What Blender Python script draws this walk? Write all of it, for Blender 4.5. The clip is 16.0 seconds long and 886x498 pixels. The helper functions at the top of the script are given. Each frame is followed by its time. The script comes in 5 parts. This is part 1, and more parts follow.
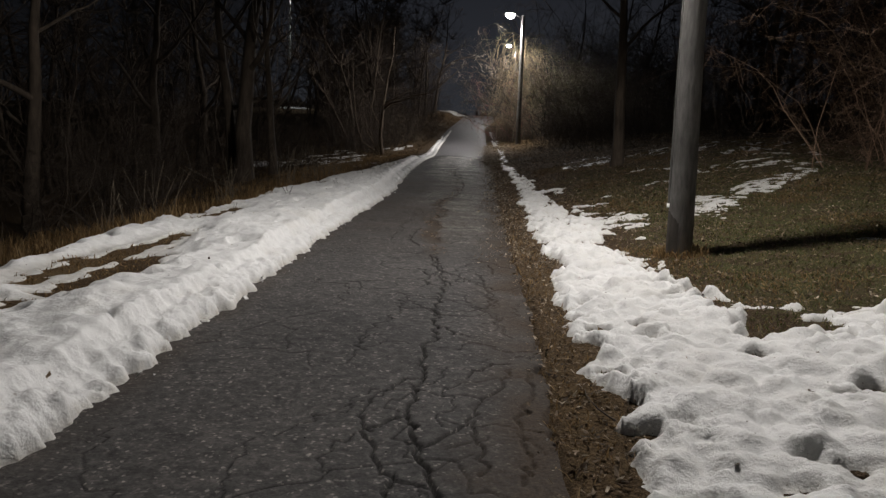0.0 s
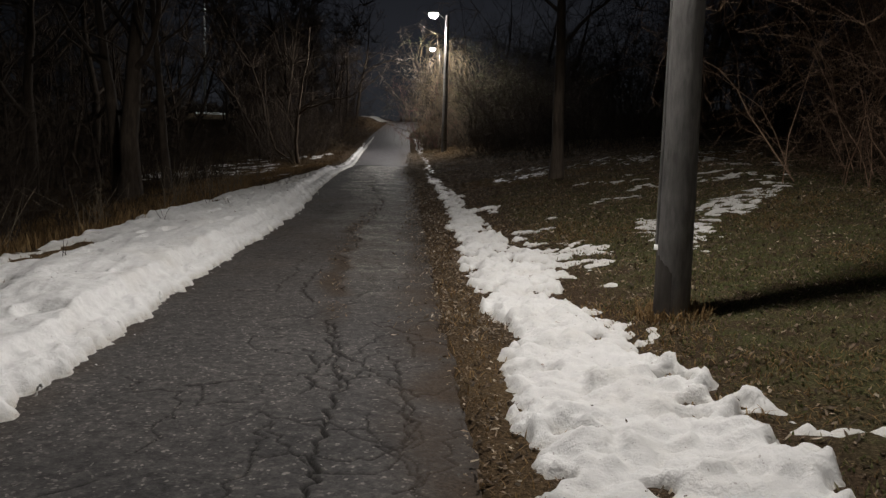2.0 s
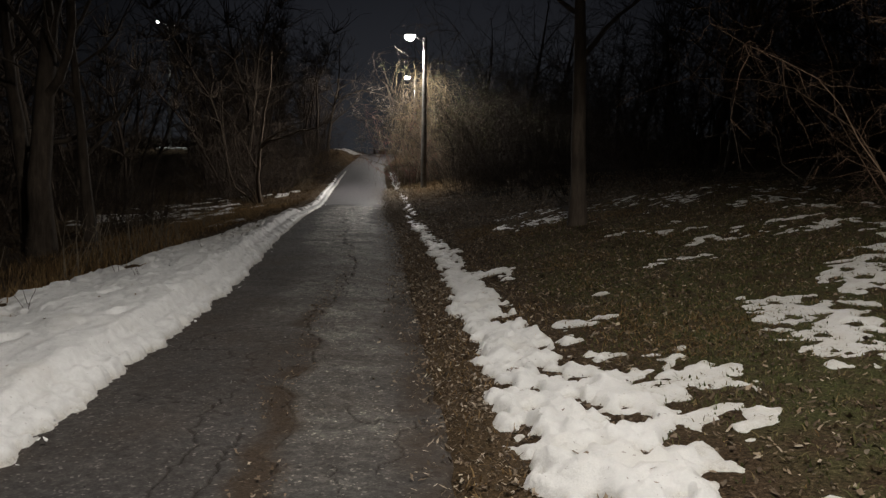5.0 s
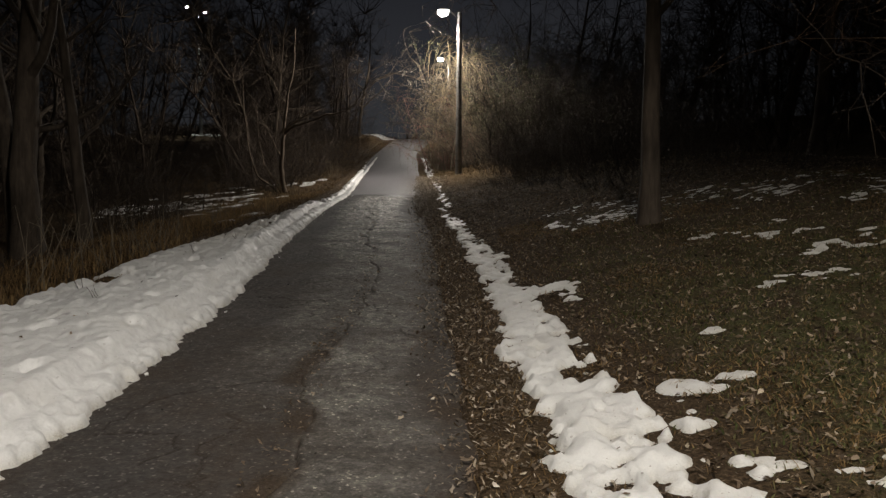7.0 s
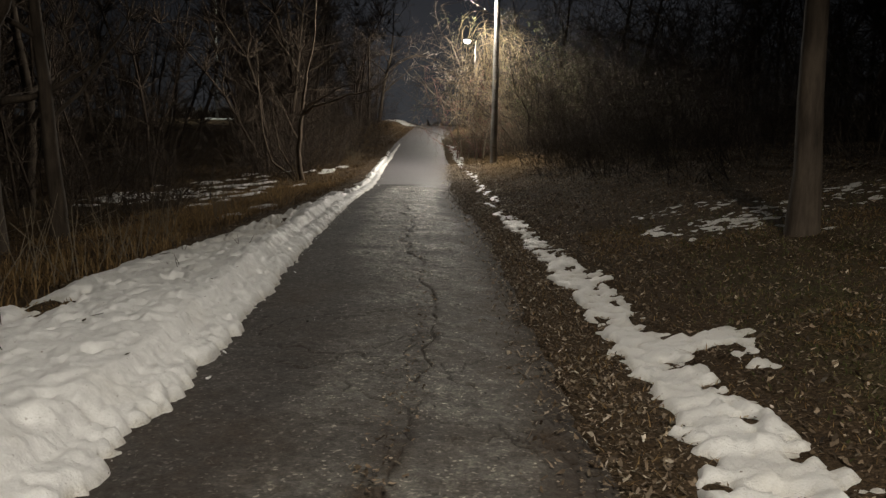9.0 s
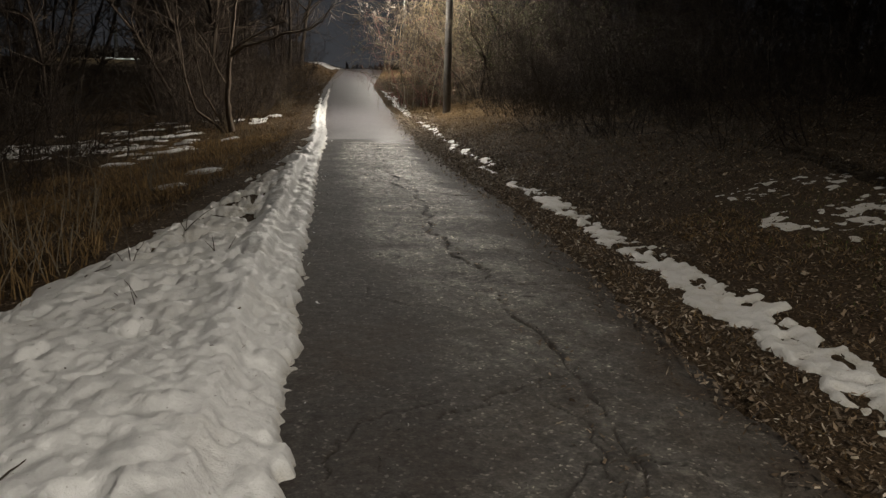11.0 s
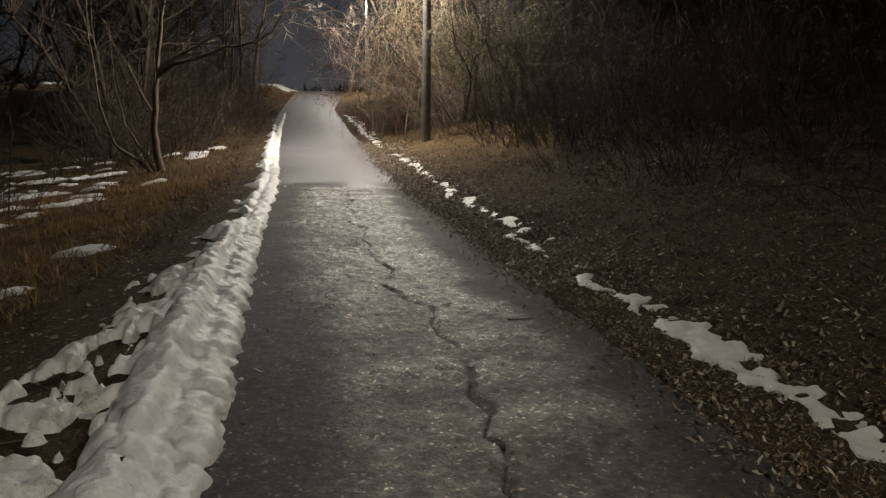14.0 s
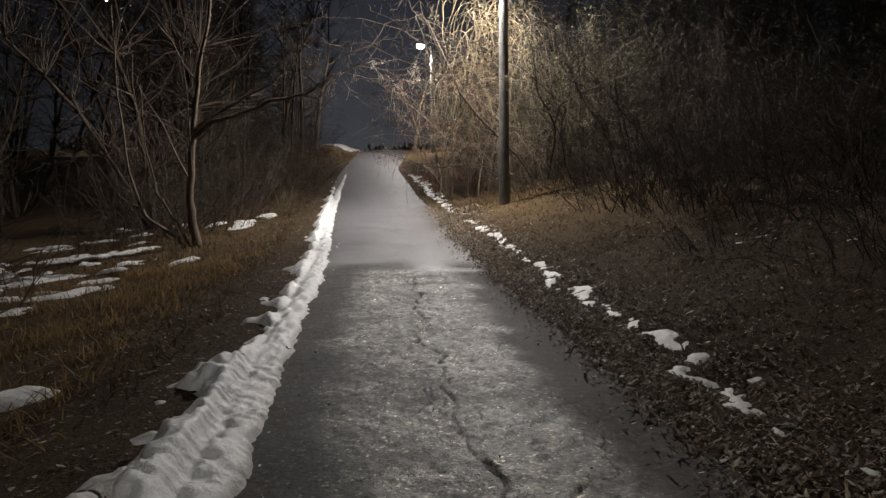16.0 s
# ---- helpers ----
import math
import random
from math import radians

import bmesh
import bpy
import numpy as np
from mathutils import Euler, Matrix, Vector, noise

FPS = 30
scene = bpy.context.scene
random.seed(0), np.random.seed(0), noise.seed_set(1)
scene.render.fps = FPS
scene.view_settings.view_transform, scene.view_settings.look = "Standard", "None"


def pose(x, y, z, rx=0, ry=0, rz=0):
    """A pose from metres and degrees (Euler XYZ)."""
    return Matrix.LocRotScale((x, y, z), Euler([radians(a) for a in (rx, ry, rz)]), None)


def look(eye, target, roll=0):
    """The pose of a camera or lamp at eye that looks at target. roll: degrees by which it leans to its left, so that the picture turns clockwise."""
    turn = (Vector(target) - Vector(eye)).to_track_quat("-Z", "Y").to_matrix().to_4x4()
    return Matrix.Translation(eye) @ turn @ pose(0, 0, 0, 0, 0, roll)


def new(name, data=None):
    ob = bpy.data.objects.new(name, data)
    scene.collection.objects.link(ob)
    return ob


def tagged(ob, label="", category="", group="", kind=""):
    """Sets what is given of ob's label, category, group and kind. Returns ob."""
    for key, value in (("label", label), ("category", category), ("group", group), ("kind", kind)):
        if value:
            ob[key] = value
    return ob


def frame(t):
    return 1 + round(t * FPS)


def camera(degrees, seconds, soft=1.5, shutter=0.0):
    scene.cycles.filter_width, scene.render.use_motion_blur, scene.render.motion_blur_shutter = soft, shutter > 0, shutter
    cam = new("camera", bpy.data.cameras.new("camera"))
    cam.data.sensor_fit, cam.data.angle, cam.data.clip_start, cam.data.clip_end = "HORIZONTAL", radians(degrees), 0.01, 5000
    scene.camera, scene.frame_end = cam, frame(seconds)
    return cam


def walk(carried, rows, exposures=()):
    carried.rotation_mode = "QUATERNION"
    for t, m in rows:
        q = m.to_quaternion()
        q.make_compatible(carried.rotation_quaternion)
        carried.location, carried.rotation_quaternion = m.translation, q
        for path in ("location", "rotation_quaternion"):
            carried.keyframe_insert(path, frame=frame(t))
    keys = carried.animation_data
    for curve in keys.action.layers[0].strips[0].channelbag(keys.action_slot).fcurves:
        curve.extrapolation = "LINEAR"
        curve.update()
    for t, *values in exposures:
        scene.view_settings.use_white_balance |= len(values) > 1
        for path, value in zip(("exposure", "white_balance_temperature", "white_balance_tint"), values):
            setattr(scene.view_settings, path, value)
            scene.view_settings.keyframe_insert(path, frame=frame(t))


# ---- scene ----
cam = camera(57.9, 16.0, soft=1.4)
PATH = [
    (0, (-0.125, -0.193, 1.608), (-0.291, 1.786, 1.369), 1.9),
    (0.5, (-0.055, 0.322, 1.626), (-0.177, 2.305, 1.396), 2.0),
    (1, (-0.088, 0.965, 1.705), (-0.19, 2.951, 1.485), 1.6),
    (1.5, (-0.107, 1.707, 1.734), (-0.155, 3.694, 1.516), 1.9),
    (2, (-0.145, 2.386, 1.745), (-0.13, 4.374, 1.525), 1.6),
    (2.5, (-0.221, 2.952, 1.809), (-0.213, 4.941, 1.601), 1.0),
    (3, (-0.231, 3.566, 1.825), (-0.247, 5.554, 1.607), 1.4),
    (3.5, (-0.24, 4.3, 1.842), (-0.264, 6.288, 1.622), 1.2),
    (4, (-0.234, 4.908, 1.852), (-0.251, 6.897, 1.649), 1.1),
    (4.5, (-0.33, 5.629, 1.88), (-0.277, 7.621, 1.703), 1.4),
    (5, (-0.396, 6.291, 1.971), (-0.32, 8.284, 1.828), 0.7),
    (7.5, (-0.436, 9.273, 2.067), (-0.456, 11.264, 1.882), 0.3),
    (8, (-0.567, 9.986, 2.067), (-0.582, 11.979, 1.892), 0.5),
    (8.5, (-0.806, 10.846, 2.04), (-0.812, 12.837, 1.851), 0.8),
    (9, (-1.052, 11.63, 2.051), (-1.097, 13.619, 1.842), 1.2),
    (9.2, (-1.156, 11.921, 2.055), (-1.228, 13.907, 1.833), 0.9),
    (11.3, (-2.441, 14.824, 2.24), (-2.206, 16.78, 1.896), 1.6),
    (11.5, (-2.461, 15.143, 2.254), (-2.192, 17.095, 1.912), 1.6),
    (12, (-2.526, 15.929, 2.296), (-2.211, 17.876, 1.963), 1.2),
    (12.5, (-2.558, 16.663, 2.305), (-2.23, 18.609, 1.985), 0.5),
    (13, (-2.561, 17.469, 2.34), (-2.22, 19.415, 2.028), 0.7),
    (13.5, (-2.544, 18.244, 2.381), (-2.221, 20.195, 2.079), 0.7),
    (14, (-2.482, 19.076, 2.426), (-2.211, 21.037, 2.136), 0.6),
    (14.5, (-2.51, 19.816, 2.439), (-2.286, 21.783, 2.16), 0.2),
    (15, (-2.463, 20.637, 2.467), (-2.305, 22.616, 2.222), -0.4),
    (15.5, (-2.475, 21.455, 2.537), (-2.352, 23.442, 2.342), -0.9),
    (16, (-2.441, 22.402, 2.544), (-2.329, 24.393, 2.393), -0.6),
]
walk(cam, [(t, look(eye, target, roll)) for t, eye, target, roll in PATH],
     exposures=[(0.0, 0.14, 6350, 11), (1.0, 0.05, 6350, 11), (2.0, -0.1, 6400, 11), (4.5, -0.05, 6500, 10), (7.5, 0.5, 6800, 9), (9.0, 0.75, 6950, 8), (12.0, 0.88, 6900, 9), (13.5, 1.1, 6950, 9), (15.0, 1.05, 6800, 10), (16.0, 0.95, 6400, 11)])

# ---- light: night sky and street lamps ----
world = bpy.data.worlds.new("night_sky")
scene.world = world
world.use_nodes = True
wn, wl = world.node_tree.nodes, world.node_tree.links
wbg = wn["Background"]
wtc, wsep, wramp = wn.new("ShaderNodeTexCoord"), wn.new("ShaderNodeSeparateXYZ"), wn.new("ShaderNodeValToRGB")
wl.new(wtc.outputs["Generated"], wsep.inputs["Vector"])
wl.new(wsep.outputs["Z"], wramp.inputs["Fac"])
for we, (wp, wc) in zip((wramp.color_ramp.elements[0], wramp.color_ramp.elements[1], wramp.color_ramp.elements.new(0.3)),
                        ((0.0, (0.78, 0.83, 0.95, 1)), (1.0, (0.145, 0.155, 0.215, 1)), (0.3, (0.275, 0.30, 0.41, 1)))):
    we.position, we.color = wp, wc
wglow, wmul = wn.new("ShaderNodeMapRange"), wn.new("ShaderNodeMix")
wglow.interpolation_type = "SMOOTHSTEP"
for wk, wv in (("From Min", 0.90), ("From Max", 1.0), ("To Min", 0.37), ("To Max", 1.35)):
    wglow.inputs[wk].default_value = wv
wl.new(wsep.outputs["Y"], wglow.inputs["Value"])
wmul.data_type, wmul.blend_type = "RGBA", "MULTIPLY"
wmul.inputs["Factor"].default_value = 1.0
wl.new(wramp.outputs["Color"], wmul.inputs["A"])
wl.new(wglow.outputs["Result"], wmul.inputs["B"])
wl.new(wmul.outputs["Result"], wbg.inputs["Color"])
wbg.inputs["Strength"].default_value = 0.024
LAMP_WATTS = 1900.0
LAMP_COLOR = (1.0, 0.945, 0.885)


# ---- small tools ----
def lerp(v, xs, ys):
    return np.interp(v, xs, ys)


def vnoise(x, y, size, seed=0):
    """Smooth value noise from 0 to 1 with cells of that size."""
    x, y = np.asarray(x, float) / size, np.asarray(y, float) / size
    xi, yi = np.floor(x).astype(np.int64), np.floor(y).astype(np.int64)
    fx, fy = x - xi, y - yi
    fx, fy = fx * fx * (3 - 2 * fx), fy * fy * (3 - 2 * fy)

    def rnd(a, b):
        h = (a * 374761393 + b * 668265263 + seed * 974634777) & 0xFFFFFFFF
        h = ((h ^ (h >> 13)) * 1274126177) & 0xFFFFFFFF
        return ((h ^ (h >> 16)) & 0xFFFF) / 65535.0

    a, b, c, d = rnd(xi, yi), rnd(xi + 1, yi), rnd(xi, yi + 1), rnd(xi + 1, yi + 1)
    return (a * (1 - fx) + b * fx) * (1 - fy) + (c * (1 - fx) + d * fx) * fy


def cells(x, y, size, seed=0):
    """Distance to the nearest of scattered points, in cells, and that point's own number from 0 to 1."""
    x, y = np.asarray(x, float) / size, np.asarray(y, float) / size
    xi, yi = np.floor(x).astype(np.int64), np.floor(y).astype(np.int64)
    best, own = np.full(x.shape, 9.0), np.zeros(x.shape)
    for dx in (-1, 0, 1):
        for dy in (-1, 0, 1):
            a, b = xi + dx, yi + dy
            h = (a * 73856093 + b * 19349663 + seed * 83492791) & 0xFFFFFFFF
            h = ((h ^ (h >> 15)) * 2246822519) & 0xFFFFFFFF
            h = h ^ (h >> 13)
            d = np.hypot(x - a - (h & 0xFF) / 255.0, y - b - ((h >> 8) & 0xFF) / 255.0)
            own = np.where(d < best, ((h >> 16) & 0xFF) / 255.0, own)
            best = np.minimum(d, best)
    return best, own


def smooth(v):
    v = np.clip(v, 0, 1)
    return v * v * (3 - 2 * v)


def mesh_from(name, verts, faces, mat, edges=()):
    me = bpy.data.meshes.new(name)
    me.from_pydata(verts, edges, faces)
    me.materials.append(mat)
    me.update()
    return me


def grid_mesh(name, X, Y, Z, mat, keep=None, attrs=None, smooth_faces=True):
    """A sheet over a grid of points; keep: which cells to build."""
    n, m = X.shape
    idx = np.arange(n * m).reshape(n, m)
    q = np.stack([idx[:-1, :-1], idx[1:, :-1], idx[1:, 1:], idx[:-1, 1:]], -1).reshape(-1, 4)
    if keep is not None:
        q = q[keep.reshape(-1)]
    used = np.zeros(n * m, bool)
    used[q.reshape(-1)] = True
    remap = np.cumsum(used) - 1
    q = remap[q]
    co = np.stack([X, Y, Z], -1).reshape(-1, 3)[used]
    me = bpy.data.meshes.new(name)
    me.vertices.add(len(co))
    me.vertices.foreach_set("co", co.astype(np.float32).ravel())
    me.loops.add(len(q) * 4)
    me.loops.foreach_set("vertex_index", q.astype(np.int32).ravel())
    me.polygons.add(len(q))
    me.polygons.foreach_set("loop_start", np.arange(0, len(q) * 4, 4, dtype=np.int32))
    me.polygons.foreach_set("use_smooth", np.full(len(q), smooth_faces))
    for key, val in (attrs or {}).items():
        at = me.attributes.new(key, "FLOAT", "POINT")
        at.data.foreach_set("value", val.reshape(-1)[used].astype(np.float32))
    me.materials.append(mat)
    me.update(calc_edges=True)
    me.validate()
    return me


# ---- materials ----
def material(name, rough=0.8, metal=0.0, spec=0.3):
    m = bpy.data.materials.new(name)
    m.use_nodes = True
    b = m.node_tree.nodes["Principled BSDF"]
    b.inputs["Roughness"].default_value = rough
    b.inputs["Metallic"].default_value = metal
    b.inputs["Specular IOR Level"].default_value = spec
    return m, m.node_tree.nodes, m.node_tree.links, b


def noise_node(nd, lk, scale, detail=4.0, rough=0.6, coords=None):
    n = nd.new("ShaderNodeTexNoise")
    n.inputs["Scale"].default_value, n.inputs["Detail"].default_value, n.inputs["Roughness"].default_value = scale, detail, rough
    if coords is None:
        coords = nd.new("ShaderNodeTexCoord").outputs["Object"]
    lk.new(coords, n.inputs["Vector"])
    return n.outputs["Fac"]


def ramp(nd, lk, fac, stops):
    r = nd.new("ShaderNodeValToRGB")
    els = r.color_ramp.elements
    while len(els) < len(stops):
        els.new(0.5)
    for e, (p, c) in zip(els, stops):
        e.position, e.color = p, (*c, 1)
    lk.new(fac, r.inputs["Fac"])
    return r.outputs["Color"]


def mix(nd, lk, fac, a, b, blend="MIX"):
    n = nd.new("ShaderNodeMix")
    n.data_type, n.blend_type = "RGBA", blend
    for sock, v in ((n.inputs["Factor"], fac), (n.inputs["A"], a), (n.inputs["B"], b)):
        if isinstance(v, (int, float)):
            sock.default_value = v
        elif isinstance(v, tuple):
            sock.default_value = (*v, 1)
        else:
            lk.new(v, sock)
    return n.outputs["Result"]


def maths(nd, lk, op, a, b=0.0):
    n = nd.new("ShaderNodeMath")
    n.operation = op
    for sock, v in zip(n.inputs, (a, b)):
        if isinstance(v, (int, float)):
            sock.default_value = v
        else:
            lk.new(v, sock)
    return n.outputs[0]


def attribute(nd, name):
    n = nd.new("ShaderNodeAttribute")
    n.attribute_name = name
    return n.outputs["Fac"]


def bump(nd, lk, bsdf, height, strength=0.5, distance=0.01):
    n = nd.new("ShaderNodeBump")
    n.inputs["Strength"].default_value, n.inputs["Distance"].default_value = strength, distance
    lk.new(height, n.inputs["Height"])
    lk.new(n.outputs["Normal"], bsdf.inputs["Normal"])


def asphalt_material():
    m, nd, lk, b = material("old_asphalt", 0.82, 0, 0.12)
    co = nd.new("ShaderNodeTexCoord").outputs["Object"]
    big = noise_node(nd, lk, 0.9, 5, 0.65, co)
    fine = noise_node(nd, lk, 55, 3, 0.7, co)
    base = ramp(nd, lk, big, [(0.3, (0.043, 0.0415, 0.041)), (0.7, (0.076, 0.072, 0.069))])
    vor = nd.new("ShaderNodeTexVoronoi")
    vor.inputs["Scale"].default_value = 70
    lk.new(co, vor.inputs["Vector"])
    stone = nd.new("ShaderNodeSeparateColor")
    lk.new(vor.outputs["Color"], stone.inputs["Color"])
    chip = ramp(nd, lk, stone.outputs["Red"], [(0.0, (0.55, 0.55, 0.56)), (0.55, (0.85, 0.85, 0.85)), (0.88, (1.15, 1.14, 1.12)), (0.95, (2.2, 2.1, 2.0)), (1.0, (6.0, 5.8, 5.5))])
    soft_chip = mix(nd, lk, 0.45, (1.0, 1.0, 1.0), chip)
    col = mix(nd, lk, 1.0, base, soft_chip, "MULTIPLY")
    blotch = ramp(nd, lk, noise_node(nd, lk, 16, 4, 0.75, co), [(0.32, (0.55, 0.55, 0.54)), (0.5, (1.0, 1.0, 1.0)), (0.68, (1.6, 1.58, 1.52))])
    col = mix(nd, lk, 1.0, col, blotch, "MULTIPLY")
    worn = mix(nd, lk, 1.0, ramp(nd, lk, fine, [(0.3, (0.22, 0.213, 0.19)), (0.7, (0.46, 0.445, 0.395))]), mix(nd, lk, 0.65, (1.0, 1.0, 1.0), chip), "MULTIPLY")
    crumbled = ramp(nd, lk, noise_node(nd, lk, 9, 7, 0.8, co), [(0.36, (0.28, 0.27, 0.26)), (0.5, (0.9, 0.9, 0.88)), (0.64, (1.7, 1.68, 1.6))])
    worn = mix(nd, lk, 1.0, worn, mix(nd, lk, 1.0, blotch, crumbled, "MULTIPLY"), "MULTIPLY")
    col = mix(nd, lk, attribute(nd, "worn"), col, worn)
    newer = ramp(nd, lk, fine, [(0.3, (0.068, 0.064, 0.068)), (0.7, (0.105, 0.10, 0.106))])
    col = mix(nd, lk, attribute(nd, "newer"), col, newer)
    lk.new(maths(nd, lk, "ADD", maths(nd, lk, "ADD", maths(nd, lk, "MULTIPLY", attribute(nd, "newer"), 0.22), maths(nd, lk, "MULTIPLY", attribute(nd, "worn"), 0.35)), 0.14), b.inputs["Specular IOR Level"])
    lk.new(maths(nd, lk, "SUBTRACT", maths(nd, lk, "SUBTRACT", 0.80, maths(nd, lk, "MULTIPLY", attribute(nd, "worn"), 0.25)), maths(nd, lk, "MULTIPLY", attribute(nd, "newer"), 0.2)), b.inputs["Roughness"])
    col = mix(nd, lk, attribute(nd, "crack"), col, (0.008, 0.007, 0.006))
    # dark brown tone for crack debris and the other darkened asphalt
    col = mix(nd, lk, attribute(nd, "dirt_and_dark"), col, ramp(nd, lk, fine, [(0.3, (0.022, 0.016, 0.011)), (0.7, (0.07, 0.05, 0.034))]))
    lk.new(col, b.inputs["Base Color"])
    amount = maths(nd, lk, "ADD", maths(nd, lk, "MULTIPLY", attribute(nd, "worn"), 2.0), 0.4)
    h = maths(nd, lk, "MULTIPLY", maths(nd, lk, "ADD", maths(nd, lk, "MULTIPLY", stone.outputs["Green"], 0.8), fine), amount)
    bump(nd, lk, b, h, 1.0, 0.010)
    return m


def soil_material():
    m, nd, lk, b = material("ground_soil", 0.95, 0, 0.06)
    co = nd.new("ShaderNodeTexCoord").outputs["Object"]
    mid, fine = noise_node(nd, lk, 3.0, 6, 0.7, co), noise_node(nd, lk, 45, 4, 0.75, co)
    brown = ramp(nd, lk, fine, [(0.34, (0.022, 0.015, 0.009)), (0.52, (0.06, 0.041, 0.025)), (0.72, (0.15, 0.105, 0.065))])
    green = ramp(nd, lk, fine, [(0.32, (0.022, 0.024, 0.010)), (0.55, (0.075, 0.078, 0.032)), (0.75, (0.15, 0.135, 0.06))])
    straw = ramp(nd, lk, fine, [(0.3, (0.05, 0.033, 0.015)), (0.7, (0.22, 0.15, 0.075))])
    g = maths(nd, lk, "MULTIPLY", attribute(nd, "green"), ramp(nd, lk, mid, [(0.4, (0, 0, 0)), (0.6, (1, 1, 1))]))
    col = mix(nd, lk, g, brown, green)
    col = mix(nd, lk, attribute(nd, "straw"), col, straw)
    lk.new(col, b.inputs["Base Color"])
    bump(nd, lk, b, fine, 1.0, 0.03)
    return m


def snow_material():
    m, nd, lk, b = material("old_snow", 0.55, 0, 0.35)
    co = nd.new("ShaderNodeTexCoord").outputs["Object"]
    big, mid, fine = noise_node(nd, lk, 1.6, 5, 0.6, co), noise_node(nd, lk, 13, 6, 0.7, co), noise_node(nd, lk, 120, 3, 0.7, co)
    clean = ramp(nd, lk, mid, [(0.3, (0.56, 0.56, 0.55)), (0.6, (0.70, 0.70, 0.69))])
    dirty = ramp(nd, lk, fine, [(0.35, (0.22, 0.20, 0.16)), (0.65, (0.52, 0.49, 0.43))])
    thin = maths(nd, lk, "MULTIPLY", attribute(nd, "thin"), ramp(nd, lk, mid, [(0.35, (0.2, 0.2, 0.2)), (0.65, (1, 1, 1))]))
    col = mix(nd, lk, thin, clean, dirty)
    col = mix(nd, lk, maths(nd, lk, "MULTIPLY", ramp(nd, lk, big, [(0.55, (0, 0, 0)), (0.75, (1, 1, 1))]), 0.35), col, (0.48, 0.45, 0.39))
    specks = ramp(nd, lk, noise_node(nd, lk, 40, 2, 0.5, co), [(0.70, (0, 0, 0)), (0.74, (1, 1, 1))])
    col = mix(nd, lk, maths(nd, lk, "MULTIPLY", specks, 0.5), col, (0.12, 0.09, 0.06))
    lk.new(col, b.inputs["Base Color"])
    grain = noise_node(nd, lk, 34, 4, 0.7, co)
    h = maths(nd, lk, "ADD", maths(nd, lk, "ADD", maths(nd, lk, "MULTIPLY", mid, 1.3), maths(nd, lk, "MULTIPLY", grain, 0.7)), maths(nd, lk, "MULTIPLY", fine, 0.2))
    bump(nd, lk, b, h, 0.6, 0.02)
    return m


def island_material(name, colours, rough=0.85, spec=0.10, sheer=0.0):
    """Many small pieces in one mesh, each with its own tint."""
    m, nd, lk, b = material(name, rough, 0, spec)
    geo = nd.new("ShaderNodeNewGeometry")
    stops = [(i / max(1, len(colours) - 1), c) for i, c in enumerate(colours)]
    col = ramp(nd, lk, geo.outputs["Random Per Island"], stops)
    col = mix(nd, lk, 1.0, col, ramp(nd, lk, noise_node(nd, lk, 30, 3), [(0.3, (0.6, 0.6, 0.6)), (0.7, (1.2, 1.2, 1.2))]), "MULTIPLY")
    lk.new(col, b.inputs["Base Color"])
    if sheer:
        thin, both = nd.new("ShaderNodeBsdfTranslucent"), nd.new("ShaderNodeMixShader")
        lk.new(col, thin.inputs["Color"])
        both.inputs["Fac"].default_value = sheer
        lk.new(b.outputs["BSDF"], both.inputs[1])
        lk.new(thin.outputs["BSDF"], both.inputs[2])
        lk.new(both.outputs["Shader"], nd["Material Output"].inputs["Surface"])
    return m


def bark_material(name, dark, light, scale=12):
    m, nd, lk, b = material(name, 0.9, 0, 0.2)
    tc = nd.new("ShaderNodeTexCoord").outputs["Object"]
    mp = nd.new("ShaderNodeMapping")
    mp.inputs["Scale"].default_value = (1, 1, 0.18)
    lk.new(tc, mp.inputs["Vector"])
    n = noise_node(nd, lk, scale, 6, 0.7, mp.outputs["Vector"])
    big = noise_node(nd, lk, 1.3, 3, 0.6, tc)
    col = ramp(nd, lk, n, [(0.3, dark), (0.7, light)])
    col = mix(nd, lk, 1.0, col, ramp(nd, lk, big, [(0.3, (0.65, 0.65, 0.65)), (0.7, (1.2, 1.2, 1.2))]), "MULTIPLY")
    lk.new(col, b.inputs["Base Color"])
    bump(nd, lk, b, n, 0.8, 0.02)
    return m


def plain_material(name, colour, rough=0.5, metal=0.0):
    m, nd, lk, b = material(name, rough, metal, 0.4)
    n = noise_node(nd, lk, 14, 5, 0.6)
    lk.new(ramp(nd, lk, n, [(0.3, tuple(c * 0.8 for c in colour)), (0.7, tuple(c * 1.15 for c in colour))]), b.inputs["Base Color"])
    return m


def glow_material(name, colour, strength):
    m, nd, lk, b = material(name, 0.4)
    b.inputs["Base Color"].default_value = (0.8, 0.8, 0.8, 1)
    b.inputs["Emission Color"].default_value = (*colour, 1)
    b.inputs["Emission Strength"].default_value = strength
    return m


ASPHALT, SOIL, SNOW = asphalt_material(), soil_material(), snow_material()
LEAF = island_material("fallen_leaves", [(0.035, 0.025, 0.016), (0.12, 0.085, 0.055), (0.36, 0.28, 0.20), (0.06, 0.042, 0.027), (0.20, 0.145, 0.095), (0.03, 0.022, 0.015), (0.29, 0.215, 0.145), (0.045, 0.032, 0.021), (0.58, 0.49, 0.37)], 0.75, 0.25, 0.2)
CHIP = island_material("pale_leaf_chips", [(0.05, 0.037, 0.025), (0.22, 0.17, 0.12), (0.10, 0.075, 0.05), (0.45, 0.38, 0.29), (0.16, 0.12, 0.085), (0.62, 0.55, 0.45)], 0.7, 0.25, 0.15)
